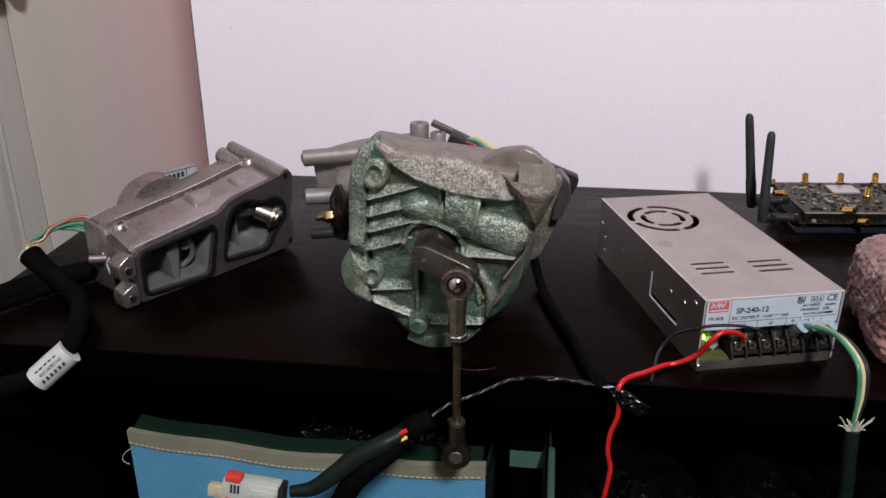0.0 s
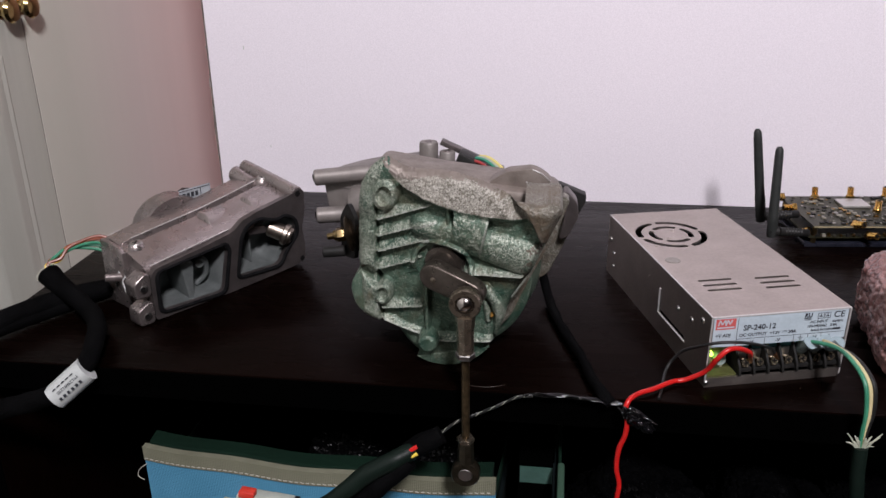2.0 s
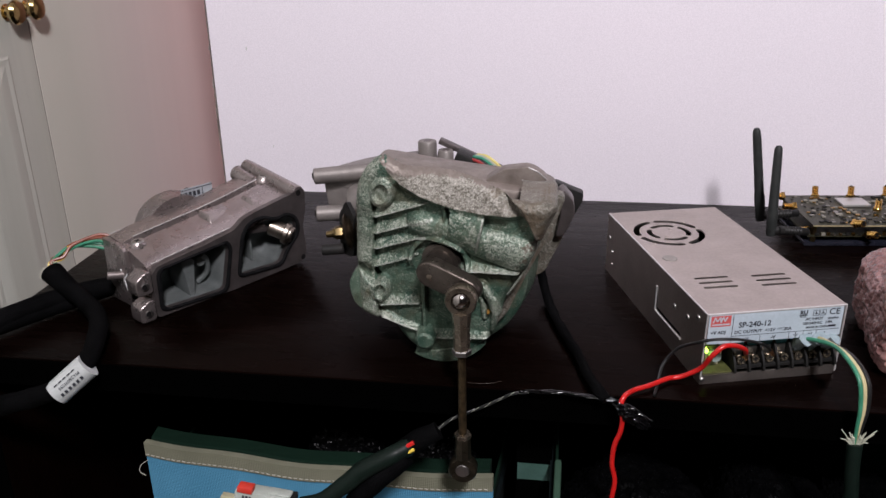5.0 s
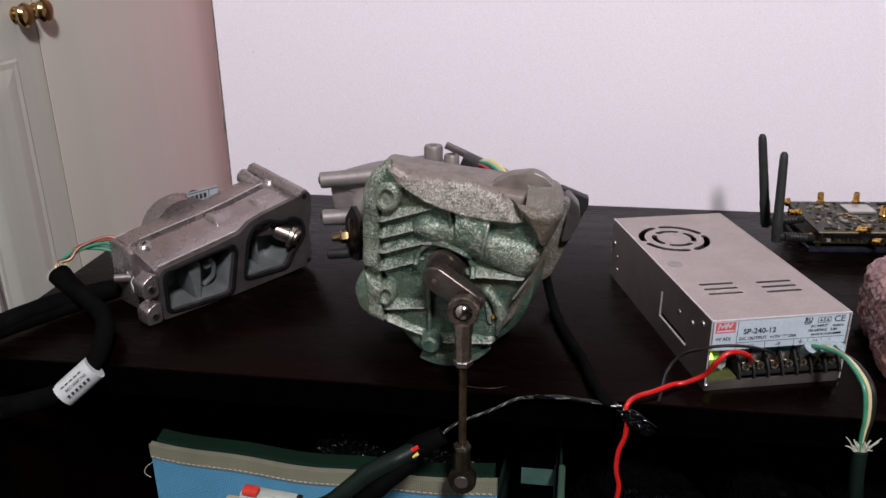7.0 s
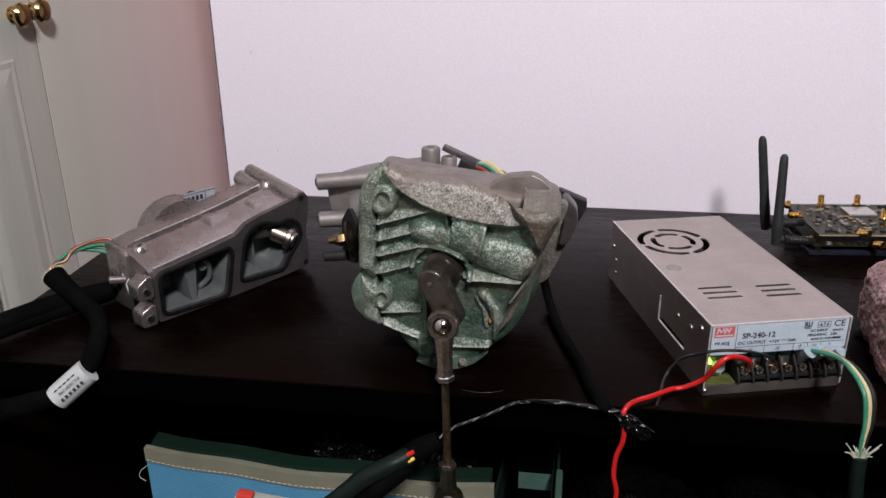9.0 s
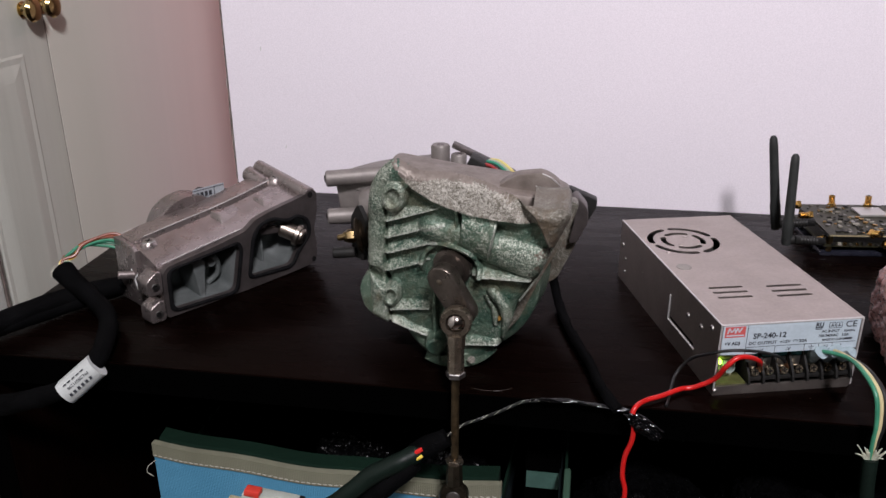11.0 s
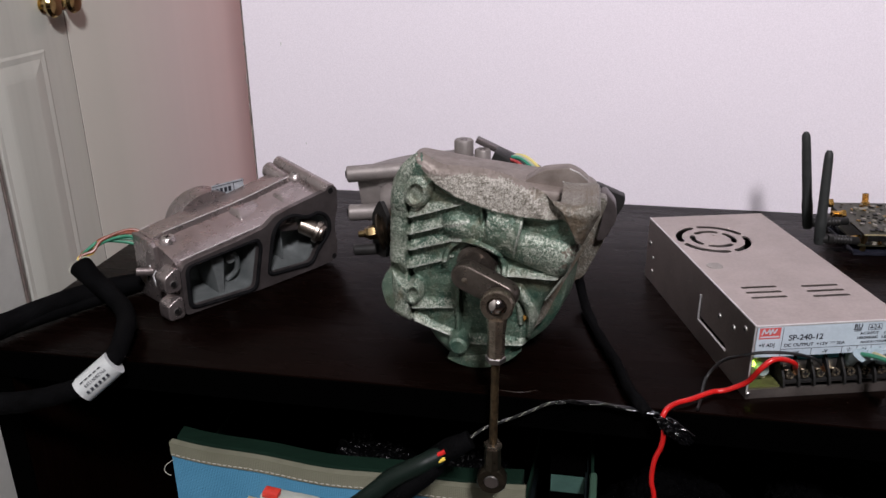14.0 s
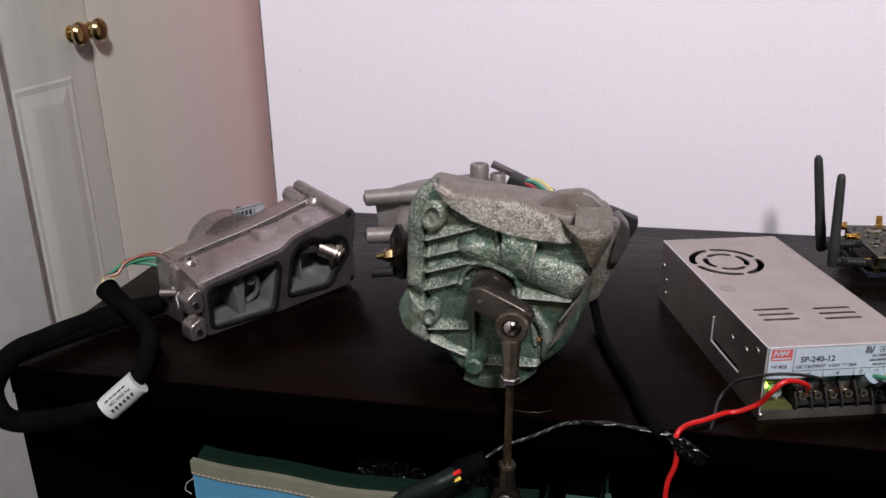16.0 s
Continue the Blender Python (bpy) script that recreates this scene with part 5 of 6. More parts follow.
rear = part("rear_housing", prism(rounded([(-0.250, 0.806), (-0.115, 0.800), (-0.105, 0.828), (-0.140, 0.838), (-0.1649, 0.8455), (-0.190, 0.8600), (-0.2015, 0.8620), (-0.2321, 0.8575), (-0.2478, 0.8540), (-0.268, 0.8480), (-0.2690, 0.8420), (-0.250, 0.8380)], 0.0025, 3), 0.030, Matrix.Translation((-GX, 0.115, -TOP)), 0.003), M_GREYCAST, gear, "plain grey cast motor housing behind")
for z0, z1 in ((0.8450, 0.8535), (0.8150, 0.8210)):
    post = part("housing_post", rod(gl(-0.278, 0.102, z0 + 0.0045), gl(-0.222, 0.114, z1), 0.0062, 18, 0.001), M_GREYCAST, gear, "round cast post with screw hole")
    part("post_hole", lathe(gl(-0.2781, 0.102, z0 + 0.0045), gl(-0.2790, 0.1018, z0 + 0.0044), [(0, 0.0030), (1, 0.0027)], 14), M_DARKHOLE, post)
part("post_web", prism([(-0.2690, 0.8120), (-0.264, 0.8100), (-0.2565, 0.8220), (-0.2480, 0.8360), (-0.2400, 0.8480), (-0.2730, 0.8430)], 0.005, Matrix.Translation((-GX, 0.116, -TOP)), 0.0012), M_GREYCAST, gear)
for (x, y, z), r in (((-0.1942, 0.125, 0.8735), 0.0072), ((-0.1798, 0.122, 0.8675), 0.0060)):
    pp = part("top_post", lathe(gl(x, y, z - 0.022), gl(x, y, z), [(0, r * 1.12), (0.5, r), (0.94, r), (1, r * 0.88)], 24), M_GREYCAST, gear)
    part("post_hole", lathe(gl(x, y, z), gl(x, y, z + 0.0004), [(0, 0.0026), (1, 0.0024)], 14), M_CASTDARK, pp)
bm = box(-0.026, 0.026, -0.004, 0.004, -0.0020, 0.0020, 0.0006)
bm.transform(Matrix.Translation(gl(-0.1617, 0.130, 0.8622)) @ Matrix.Rotation(radians(24), 4, "Y"))
part("lid_plate", bm, M_CASTDARK, gear, "dark flat lid plate")
bm = box(-0.016, 0.014, -0.008, 0.010, -0.010, 0.006, 0.002)
bm.transform(Matrix.Translation(gl(-0.156, 0.108, 0.8600)) @ Matrix.Rotation(radians(24), 4, "Y"))
part("plug_socket", bm, M_BLACKPL, gear, "black plastic wire connector")
for k, (mat_c, dx) in enumerate((((0.30, 0.03, 0.03), 0.0), ((0.03, 0.22, 0.14), 0.0035), ((0.55, 0.46, 0.16), 0.0065), ((0.30, 0.34, 0.28), 0.0050))):
    mw = surface("wire_insulation", mat_c, tuple(c * 1.15 for c in mat_c), 200, (0.35, 0.45))
    part("wire", tube([gl(-0.160 + dx, 0.104, 0.8660 + dx * 0.5), gl(-0.152 + dx, 0.098, 0.8655 + dx * 0.6), gl(-0.142 + dx, 0.092, 0.8595 + dx * 0.5), gl(-0.134 + dx, 0.088, 0.8530), gl(-0.128 + dx, 0.085, 0.844)], 0.0012, 8, 6), mw, gear)
part("side_plug", prism(rounded([(-0.0990, 0.8510), (-0.0965, 0.8530), (-0.0763, 0.8449), (-0.0768, 0.8397), (-0.0834, 0.8263), (-0.0930, 0.8350)], 0.0015, 3), 0.010, Matrix.Translation((-GX, 0.100, -TOP)), 0.0010), M_BLACKPL, gear, "black plastic plug at the side")
part("flank_casting", prism(rounded([(-0.116, 0.795), (-0.102, 0.800), (-0.089, 0.830), (-0.092, 0.846), (-0.104, 0.852), (-0.122, 0.846)], 0.005, 4), 0.045, Matrix.Translation((-GX, 0.058, -TOP)), 0.003), M_BROWNCAST, gear)

# ---------------------------------------------------------------- radio circuit board with antennas
sdr = thing("radio_board", Matrix.Translation((0.133, 0.250, TOP)) @ pose(0, 0, 0, 0, 0, 6), "dark radio circuit board stack with gold connectors on a clear base", "circuit board")
BU, BV = 0.150, 0.084
part("base", box(-0.004, BU, 0.004, BV + 0.004, 0.0, 0.0045, 0.001), M_ACRYL, sdr, "smoked clear plastic base")
lower = part("lower_board", box(-0.002, BU, 0.003, BV, 0.0095, 0.0111), M_PCB, sdr, smooth=0)
upper = part("upper_board", box(0.0, BU, 0.0, BV, 0.0204, 0.0220), M_PCB, sdr, "dark circuit board full of small parts", smooth=0)
part("board_edge", box(0.0, BU, -0.0004, 0.0, 0.0206, 0.0218), surface("pale_board_edge", (0.25, 0.21, 0.12), (0.33, 0.28, 0.17), 300, (0.5, 0.6)), upper, smooth=0)
for u, v in ((0.004, 0.006), (0.004, 0.079), (0.145, 0.006), (0.145, 0.079)):
    part("standoff", lathe((u, v, 0.0045), (u, v, 0.0204), [(0, 0.0026), (1, 0.0026)], 6), M_BRASSNUT, sdr)
can = part("shield_can", box(0.046, 0.072, 0.048, 0.070, 0.0221, 0.0245, 0.0005), M_CHIPCAN, upper, "flat silver shield can")
rr = random.Random(11)
smd_mats = [M_SMD, M_BLACKPL, M_SMD, M_NICKEL, M_GOLD, M_BLACKPL, M_SMD, M_BLACKPL, M_NICKEL, M_BLACKPL, M_SMD, M_BLACKPL, M_PCB, M_BLACKPL, M_PCB, M_GOLD]
shared = {}
for k in range(330):
    u, v = rr.uniform(0.006, 0.146), rr.uniform(0.004, 0.080)
    if 0.043 < u < 0.075 and 0.045 < v < 0.073:
        continue
    i = rr.randrange(len(smd_mats))
    size = rr.choice([(0.0010, 0.0006, 0.0006), (0.0014, 0.0008, 0.0009), (0.0018, 0.0013, 0.0012), (0.0007, 0.0012, 0.0007)])
    key = (i, size)
    if key not in shared:
        o = part("component", box(-size[0], size[0], -size[1], size[1], 0, size[2]), smd_mats[i], upper, smooth=0)
        shared[key] = o.data
    else:
        o = new("component", shared[key])
        o.parent = upper
    o.location = (u, v, 0.0221)
for u, v, w, d in ((0.030, 0.024, 0.006, 0.005), (0.020, 0.062, 0.006, 0.004), (0.098, 0.050, 0.012, 0.012), (0.120, 0.030, 0.010, 0.010), (0.085, 0.074, 0.008, 0.005)):
    part("chip", box(u, u + w, v, v + d, 0.0221, 0.0236, 0.0003), M_BLACKPL if w > 0.007 else M_SMD, upper)
for k in range(26):
    u = 0.004 + 0.0055 * k
    o = part("component", box(u, u + rr.uniform(0.0015, 0.004), 0.002, 0.005, 0.0112, 0.0112 + rr.uniform(0.001, 0.0035)), rr.choice([M_SMD, M_NICKEL, M_BLACKPL, M_GOLD]), lower, smooth=0)


def sma(p, d, parent):
    """A gold edge connector: square flange, hex and threaded barrel along d."""
    p, d = Vector(p), Vector(d).normalized()
    body = part("coax_connector", lathe(p - d * 0.002, p + d * 0.0016, [(0, 0.0042), (1, 0.0042)], 4), M_GOLD, parent, "gold coaxial connector", smooth=20)
    prof = [(0, 0.0036)]
    for i in range(8):
        prof += [(0.1 + 0.11 * i, 0.0031), (0.155 + 0.11 * i, 0.0027)]
    prof.append((1, 0.0029))
    part("thread", lathe(p + d * 0.0014, p + d * 0.0098, prof, 16), M_GOLD, body)
    part("socket", lathe(p + d * 0.0097, p + d * 0.0101, [(0, 0.0018), (1, 0.0016)], 12), M_DARKHOLE, body)


sma((-0.001, 0.046, 0.0235), (-1, 0, 0), upper)
sma((-0.001, 0.077, 0.0235), (-1, 0, 0), upper)
sma((0.000, 0.012, 0.0125), (-1, 0, 0), lower)
sma((0.032, BV - 0.004, 0.0225), (0, 0.3, 1), upper)
sma((0.066, BV - 0.004, 0.0225), (0, 0.1, 1), upper)
sma((0.100, BV - 0.004, 0.0225), (0, 0.2, 1), upper)
sma((0.074, 0.040, 0.0225), (0, 0, 1), upper)
sma((0.037, 0.001, 0.0230), (0.35, -1, 0.35), upper)
sma((0.050, 0.000, 0.0130), (0.35, -1, 0.3), lower)
sma((0.105, 0.001, 0.0130), (0.1, -1, 0.2), lower)
sma((0.130, 0.001, 0.0230), (0.1, -1, 0.3), upper)

M_WHIP = surface("dull_black_antenna_rubber", (0.016, 0.018, 0.017), (0.026, 0.028, 0.027), 120, (0.5, 0.65), spec=0.3)
# whip antennas, each with its elbow screwed on the board's edge
for (bx, by, bz), (tx, ty, tz), (jx, jy, jz) in (((0.0925, 0.272, 0.7690), (0.0785, 0.272, 0.8535), (0.1275, 0.283, 0.7715)), ((0.0960, 0.243, 0.7650), (0.0945, 0.2530, 0.8430), (0.1300, 0.254, 0.7640))):
    b, t = Vector((bx, by, bz)), Vector((tx, ty, tz))
    d = (t - b).normalized()
    ant = thing("whip_antenna", Matrix.Translation(b), "short black rubber whip antenna with right-angle joint", "antenna", "antennas of the radio board")
    L = (t - b).length
    part("whip", lathe(d * -0.002, t - b, [(0, 0.0036), (0.03, 0.0044), (0.25, 0.0047), (0.32, 0.0042), (0.9, 0.0037), (0.97, 0.0033), (1, 0.0018)], 20), M_WHIP, ant)
    j = Vector((jx, jy, jz)) - b
    e = part("elbow", rod(Vector((-0.003, 0, 0.003)), Vector((0.006, 0.001, 0.003)), 0.0042, 16, 0.0008), M_BLACKPL, ant)
    prof = [(0, 0.0038)] + [(0.12 + 0.1 * i + dd, 0.0042 - dr) for i in range(7) for dd, dr in ((0, 0), (0.05, 0.0007))] + [(1, 0.0036)]
    part("knurled_nut", lathe(Vector((0.006, 0.001, 0.003)), j, prof, 18), M_BLACKPL, ant, "black knurled nut")

# ---------------------------------------------------------------- bundle in pink bubble wrap
def film(name, col, col2, rough=(0.1, 0.25), bump=0.5, coat=0.8):
    m, nt, bsdf, co = base_mat(name)
    n1 = noise_tex(nt, co, 70, 5, 0.6, 1.0)
    nt.links.new(ramp(nt, n1, [(0.35, col), (0.68, col2)]), bsdf.inputs["Base Color"])
    nt.links.new(spread(nt, noise_tex(nt, co, 240), *rough), bsdf.inputs["Roughness"])
    bsdf.inputs["Coat Weight"].default_value = coat
    bsdf.inputs["Coat Roughness"].default_value = 0.08
    add_bump(nt, bsdf, noise_tex(nt, co, 420, 5, 0.65, 1.5), bump, 0.0012)
    return m


M_PINKFILM = film("pink_antistatic_film", (0.16, 0.066, 0.062), (0.35, 0.185, 0.172), (0.06, 0.16), 1.3)
M_BLACKFILM = film("black_glossy_film", (0.0008, 0.0008, 0.001), (0.002, 0.002, 0.0022), (0.22, 0.36), 0.12, 0.0)
M_BLACKFILM.node_tree.nodes["Principled BSDF"].inputs["Specular IOR Level"].default_value = 0.09


def bubble_block(hx, hy, hz, pitch, rise, round_r, seed, cells=(64, 44, 30)):
    """A soft-cornered block whose skin swells in close-set bubbles."""
    bm = bmesh.new()
    bmesh.ops.create_cube(bm, size=2)
    bmesh.ops.subdivide_edges(bm, edges=bm.edges[:], cuts=cells[0], use_grid_fill=True)
    for v in bm.verts:
        p = Vector((v.co.x * hx, v.co.y * hy, v.co.z * hz))
        q = Vector([max(-h + round_r, min(h - round_r, c)) for c, h in zip(p, (hx, hy, hz))])
        n = (p - q).normalized() if (p - q).length > 1e-6 else Vector((0, 0, 1))
        s = q + n * round_r
        a = max(range(3), key=lambda i: abs(n[i]))
        u, w = [s[i] for i in range(3) if i != a]
        row = round(w / (pitch * 0.866))
        uu = u / pitch - 0.5 * (row % 2)
        du, dw = (uu - round(uu)) * pitch, w - row * pitch * 0.866
        r = math.hypot(du, dw) / (pitch * 0.5)
        h = rise * math.sqrt(max(0, 1 - r * r)) * (0.7 + 0.5 * noise.noise(Vector((round(uu), row, seed))))
        s += n * (h + 0.004 * noise.noise(s * 40 + Vector((seed, 0, 0))) + 0.0020 * noise.noise(s * 210))
        v.co = s
    return bm


wrap = thing("wrapped_parcel", Matrix.Translation((0.1885, 0.060, TOP + 0.0270)) @ pose(0, 0, 0, 0, 0, -9), "lumpy parcel in pink antistatic bubble wrap", "parcel")
part("bubble_wrap", bubble_block(0.068, 0.055, 0.0262, 0.0062, 0.0015, 0.013, 3.0, (120, 44, 30)), M_PINKFILM, wrap, smooth=80)

# ---------------------------------------------------------------- storage bins under the desk top
def cloth(name, c1, c2, scale=1400):
    m, nt, bsdf, co = base_mat(name)
    w1 = nt.nodes.new("ShaderNodeTexWave")
    w2 = nt.nodes.new("ShaderNodeTexWave")
    for w, ax in ((w1, "X"), (w2, "Z")):
        w.bands_direction = ax
        w.inputs["Scale"].default_value = scale / 6
        w.inputs["Distortion"].default_value = 0.6
        nt.links.new(co, w.inputs["Vector"])
    mul = nt.nodes.new("ShaderNodeMath")
    mul.operation = "MULTIPLY"
    nt.links.new(w1.outputs["Fac"], mul.inputs[0])
    nt.links.new(w2.outputs["Fac"], mul.inputs[1])
    col = ramp(nt, noise_tex(nt, co, 18), [(0.3, c1), (0.7, c2)])
    col = mixc(nt, 0.5, col, ramp(nt, mul.outputs[0], [(0.0, (0.72, 0.72, 0.72)), (0.6, (1, 1, 1))]), "MULTIPLY")
    nt.links.new(col, bsdf.inputs["Base Color"])
    bsdf.inputs["Roughness"].default_value = 0.85
    bsdf.inputs["Specular IOR Level"].default_value = 0.15
    add_bump(nt, bsdf, mul.outputs[0], 0.5, 0.0006)
    return m


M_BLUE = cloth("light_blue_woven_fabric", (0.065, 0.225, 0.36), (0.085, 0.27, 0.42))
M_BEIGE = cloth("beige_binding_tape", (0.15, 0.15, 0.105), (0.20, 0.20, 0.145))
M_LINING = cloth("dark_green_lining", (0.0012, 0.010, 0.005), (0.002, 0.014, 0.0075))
# shade under the desktop is put into this fabric's colour
M_SHADECLOTH = cloth("shade_toned_fabric", (0.0006, 0.0026, 0.003), (0.001, 0.004, 0.0045))
M_STITCH = surface("pale_thread", (0.36, 0.35, 0.29), (0.44, 0.42, 0.36), 300, (0.7, 0.9))
SHELF = 0.44


def fabric_bin(name, m, wid, dep, hgt, label, sag, outer, low):
    b = thing(name, m, label, "storage bin", "fabric bins on the shelf")
    n = 24

    def rim_z(f):
        return hgt - sag * math.sin(math.pi * f) - 0.001 * math.sin(f * 17)

    def wall(p0, p1, mat, nm, inward, z_lo, z_hi_off, thick=0.003, top=None):
        bm = bmesh.new()
        p0, p1, inward = Vector(p0), Vector(p1), Vector(inward)
        rows = []
        for i in range(n + 1):
            f = i / n
            p = p0.lerp(p1, f) - inward * 0.004 * math.sin(math.pi * f)
            zt = (rim_z(f) if top is None else top) + z_hi_off
            rows.append([bm.verts.new((*(p + inward * o).to_2d(), z)) for o, z in ((0, z_lo if z_lo >= 0 else zt + z_lo), (0, zt), (thick, zt), (thick, z_lo if z_lo >= 0 else zt + z_lo))])
        for ra, rb in zip(rows, rows[1:]):
            for k in range(4):
                bm.faces.new((ra[k], ra[(k + 1) % 4], rb[(k + 1) % 4], rb[k]))
        bm.faces.new(rows[0])
        bm.faces.new(rows[-1][::-1])
        return part(nm, bm, mat, b)

    wall((0, 0, 0), (wid, 0, 0), outer, "front_panel", (0, 1, 0), 0.0, -0.010)
    wall((0, -0.0012, 0), (wid, -0.0012, 0), M_BEIGE, "rim_tape", (0, 1, 0), -0.0118, 0.0, 0.005)
    wall((0, dep, 0), (wid, dep, 0), M_SHADECLOTH, "back_panel", (0, -1, 0), 0.0, 0.0, top=hgt - 0.012)
    wall((0, 0, 0), (0, dep, 0), M_SHADECLOTH, "side_panel", (1, 0, 0), 0.0, -0.006, top=hgt - low)
    wall((wid, 0, 0), (wid, dep, 0), M_SHADECLOTH, "side_panel", (-1, 0, 0), 0.0, -0.006, top=hgt - low)
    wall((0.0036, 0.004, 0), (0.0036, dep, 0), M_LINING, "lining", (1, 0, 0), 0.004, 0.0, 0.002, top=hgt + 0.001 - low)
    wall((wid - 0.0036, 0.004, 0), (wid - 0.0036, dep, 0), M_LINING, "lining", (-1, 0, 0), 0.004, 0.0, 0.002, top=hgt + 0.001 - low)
    part("bottom", box(0.001, wid - 0.001, 0.004, dep - 0.004, 0.0, 0.004), M_LINING, b, smooth=0)
    # folded lining behind the rim
    bm = bmesh.new()
    rows = []
    for i in range(n + 1):
        f = i / n
        x = 0.003 + (wid - 0.006) * f
        z = rim_z(f)
        y = -0.004 * math.sin(math.pi * f)
        rows.append([bm.verts.new((x, y + yy, z + dz)) for yy, dz in ((0.004, -0.002), (0.006, 0.001), (0.0165, 0.0028), (0.0180, 0.001), (0.0180, -0.03), (0.006, -0.03))])
    for ra, rb in zip(rows, rows[1:]):
        for k in range(6):
            bm.faces.new((ra[k], ra[(k + 1) % 6], rb[(k + 1) % 6], rb[k]))
    bm.faces.new(rows[0])
    bm.faces.new(rows[-1][::-1])
    part("lining_fold", bm, M_LINING, b, "dark green folded lining")
    st = bmesh.new()
    for i in range(int(wid / 0.0042)):
        f = (i + 0.5) * 0.0042 / wid
        bmesh.ops.create_cube(st, size=1, matrix=Matrix.LocRotScale((f * wid, -0.0015 - 0.004 * math.sin(math.pi * f), rim_z(f) - 0.0100), Euler((0, radians(12 if i % 2 else -6), 0)), (0.0026, 0.0006, 0.0005)))
    tagged(part("stitching", st, M_STITCH, b, "pale stitched seam", smooth=0), kind="stuff")
    return b


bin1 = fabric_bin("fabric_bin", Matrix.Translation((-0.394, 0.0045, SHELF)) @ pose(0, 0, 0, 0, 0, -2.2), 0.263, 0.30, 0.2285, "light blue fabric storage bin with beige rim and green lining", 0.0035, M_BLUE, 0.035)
part("loose_thread", tube([(0.002, -0.002, 0.214), (-0.004, -0.003, 0.209), (-0.006, -0.003, 0.203), (-0.002, -0.002, 0.199)], 0.0003, 5, 5), M_STITCH, bin1)
bin2 = fabric_bin("fabric_bin", Matrix.Translation((-0.0905, -0.105, SHELF)) @ pose(0, 0, 0, 0, 0, -1.0), 0.262, 0.30, 0.238, "fabric storage bin with painted-in shade, filled with black plastic packing", 0.003, M_SHADECLOTH, 0.0)
part("side_tape", box(-0.0008, 0.0042, 0.002, 0.112, 0.2255, 0.2395, 0.0018), cloth("green_binding_tape", (0.035, 0.075, 0.05), (0.05, 0.10, 0.068)), bin2, "dull green binding on the side rim")


def crumpled(name, m, hx, hy, hz, seed, label, cat="plastic bag"):
    """Bunched film: a flattened lump with sharp small folds."""
    o = thing(name, m, label, cat, "black plastic packing")
    bm = bmesh.new()
    bmesh.ops.create_icosphere(bm, subdivisions=6, radius=1)
    for v in bm.verts:
        p = v.co.copy()
        k = 1 + 0.22 * noise.noise(p * 1.7 + Vector((seed, 0, 0))) + 0.10 * abs(noise.noise(p * 6 + Vector((0, seed, 0)))) + 0.05 * abs(noise.noise(p * 15 + Vector((0, 0, seed)))) + 0.03 * noise.noise(p * 34)
        v.co = Vector((p.x * hx, p.y * hy, max(p.z, -0.75) * hz)) * k
    part("film", bm, M_BLACKFILM, o, smooth=20)
    return o


crumpled("black_packing", pose(-0.255, 0.060, 0.613), 0.036, 0.026, 0.036, 2.0, "crumpled black plastic packing in the blue bin")
crumpled("black_packing", pose(-0.180, 0.060, 0.617), 0.032, 0.028, 0.030, 4.0, "crumpled black plastic packing in the blue bin")
crumpled("black_packing", pose(-0.030, -0.010, 0.628), 0.052, 0.078, 0.042, 7.0, "crumpled black plastic packing filling the second bin")
crumpled("black_packing", pose(0.062, -0.004, 0.627), 0.048, 0.080, 0.040, 9.0, "crumpled black plastic packing filling the second bin")
crumpled("black_packing", pose(0.125, -0.010, 0.627), 0.036, 0.074, 0.038, 12.0, "crumpled black plastic packing filling the second bin")
folder = thing("document_box", pose(-0.1165, 0.014, SHELF), "narrow box with painted-in shade and pale green label between bins", "box")
# the body's near-black colour stands in for the desktop's shade
part("box_body", box(0.0, 0.0265, 0.0, 0.24, 0.0, 0.232, 0.001), M_DARKENING, folder)
part("box_label", box(0.0012, 0.0258, -0.0008, -0.0001, 0.2150, 0.2285), surface("pale_green_card", (0.030, 0.075, 0.060), (0.042, 0.095, 0.078), 60, (0.6, 0.8)), folder, "pale green label", smooth=0)

# ---------------------------------------------------------------- cables
def sleeve_mat(name, c1, c2, s=900):
    m, nt, bsdf, co = base_mat(name)
    w = nt.nodes.new("ShaderNodeTexVoronoi")
    w.inputs["Scale"].default_value = s
    nt.links.new(co, w.inputs["Vector"])
    nt.links.new(ramp(nt, noise_tex(nt, co, 60), [(0.3, c1), (0.7, c2)]), bsdf.inputs["Base Color"])
    bsdf.inputs["Roughness"].default_value = 0.75
    bsdf.inputs["Specular IOR Level"].default_value = 0.025
    add_bump(nt, bsdf, w.outputs["Distance"], 0.6, 0.0006)
    return m


M_SLEEVE = sleeve_mat("black_braided_sleeve", (0.0012, 0.0012, 0.0013), (0.003, 0.003, 0.0033))
M_TAPE = surface("shiny_black_tape", (0.001, 0.001, 0.0012), (0.0025, 0.0025, 0.003), 120, (0.06, 0.2), bump=0.9, bump_scale=140, spec=0.35)
M_BLACKWIRE = surface("black_wire_insulation", (0.008, 0.008, 0.008), (0.014, 0.014, 0.014), 200, (0.3, 0.45))
M_REDWIRE = surface("red_wire_insulation", (0.46, 0.008, 0.008), (0.55, 0.014, 0.012), 150, (0.28, 0.4))
M_GREENWIRE = surface("green_wire_insulation", (0.03, 0.17, 0.10), (0.05, 0.24, 0.14), 150, (0.3, 0.4))
M_YELWIRE = surface("cream_wire_insulation", (0.48, 0.41, 0.22), (0.55, 0.47, 0.27), 150, (0.3, 0.4))
M_BRIGHTYEL = surface("yellow_wire_insulation", (0.75, 0.52, 0.06), (0.82, 0.6, 0.1), 150, (0.3, 0.4))
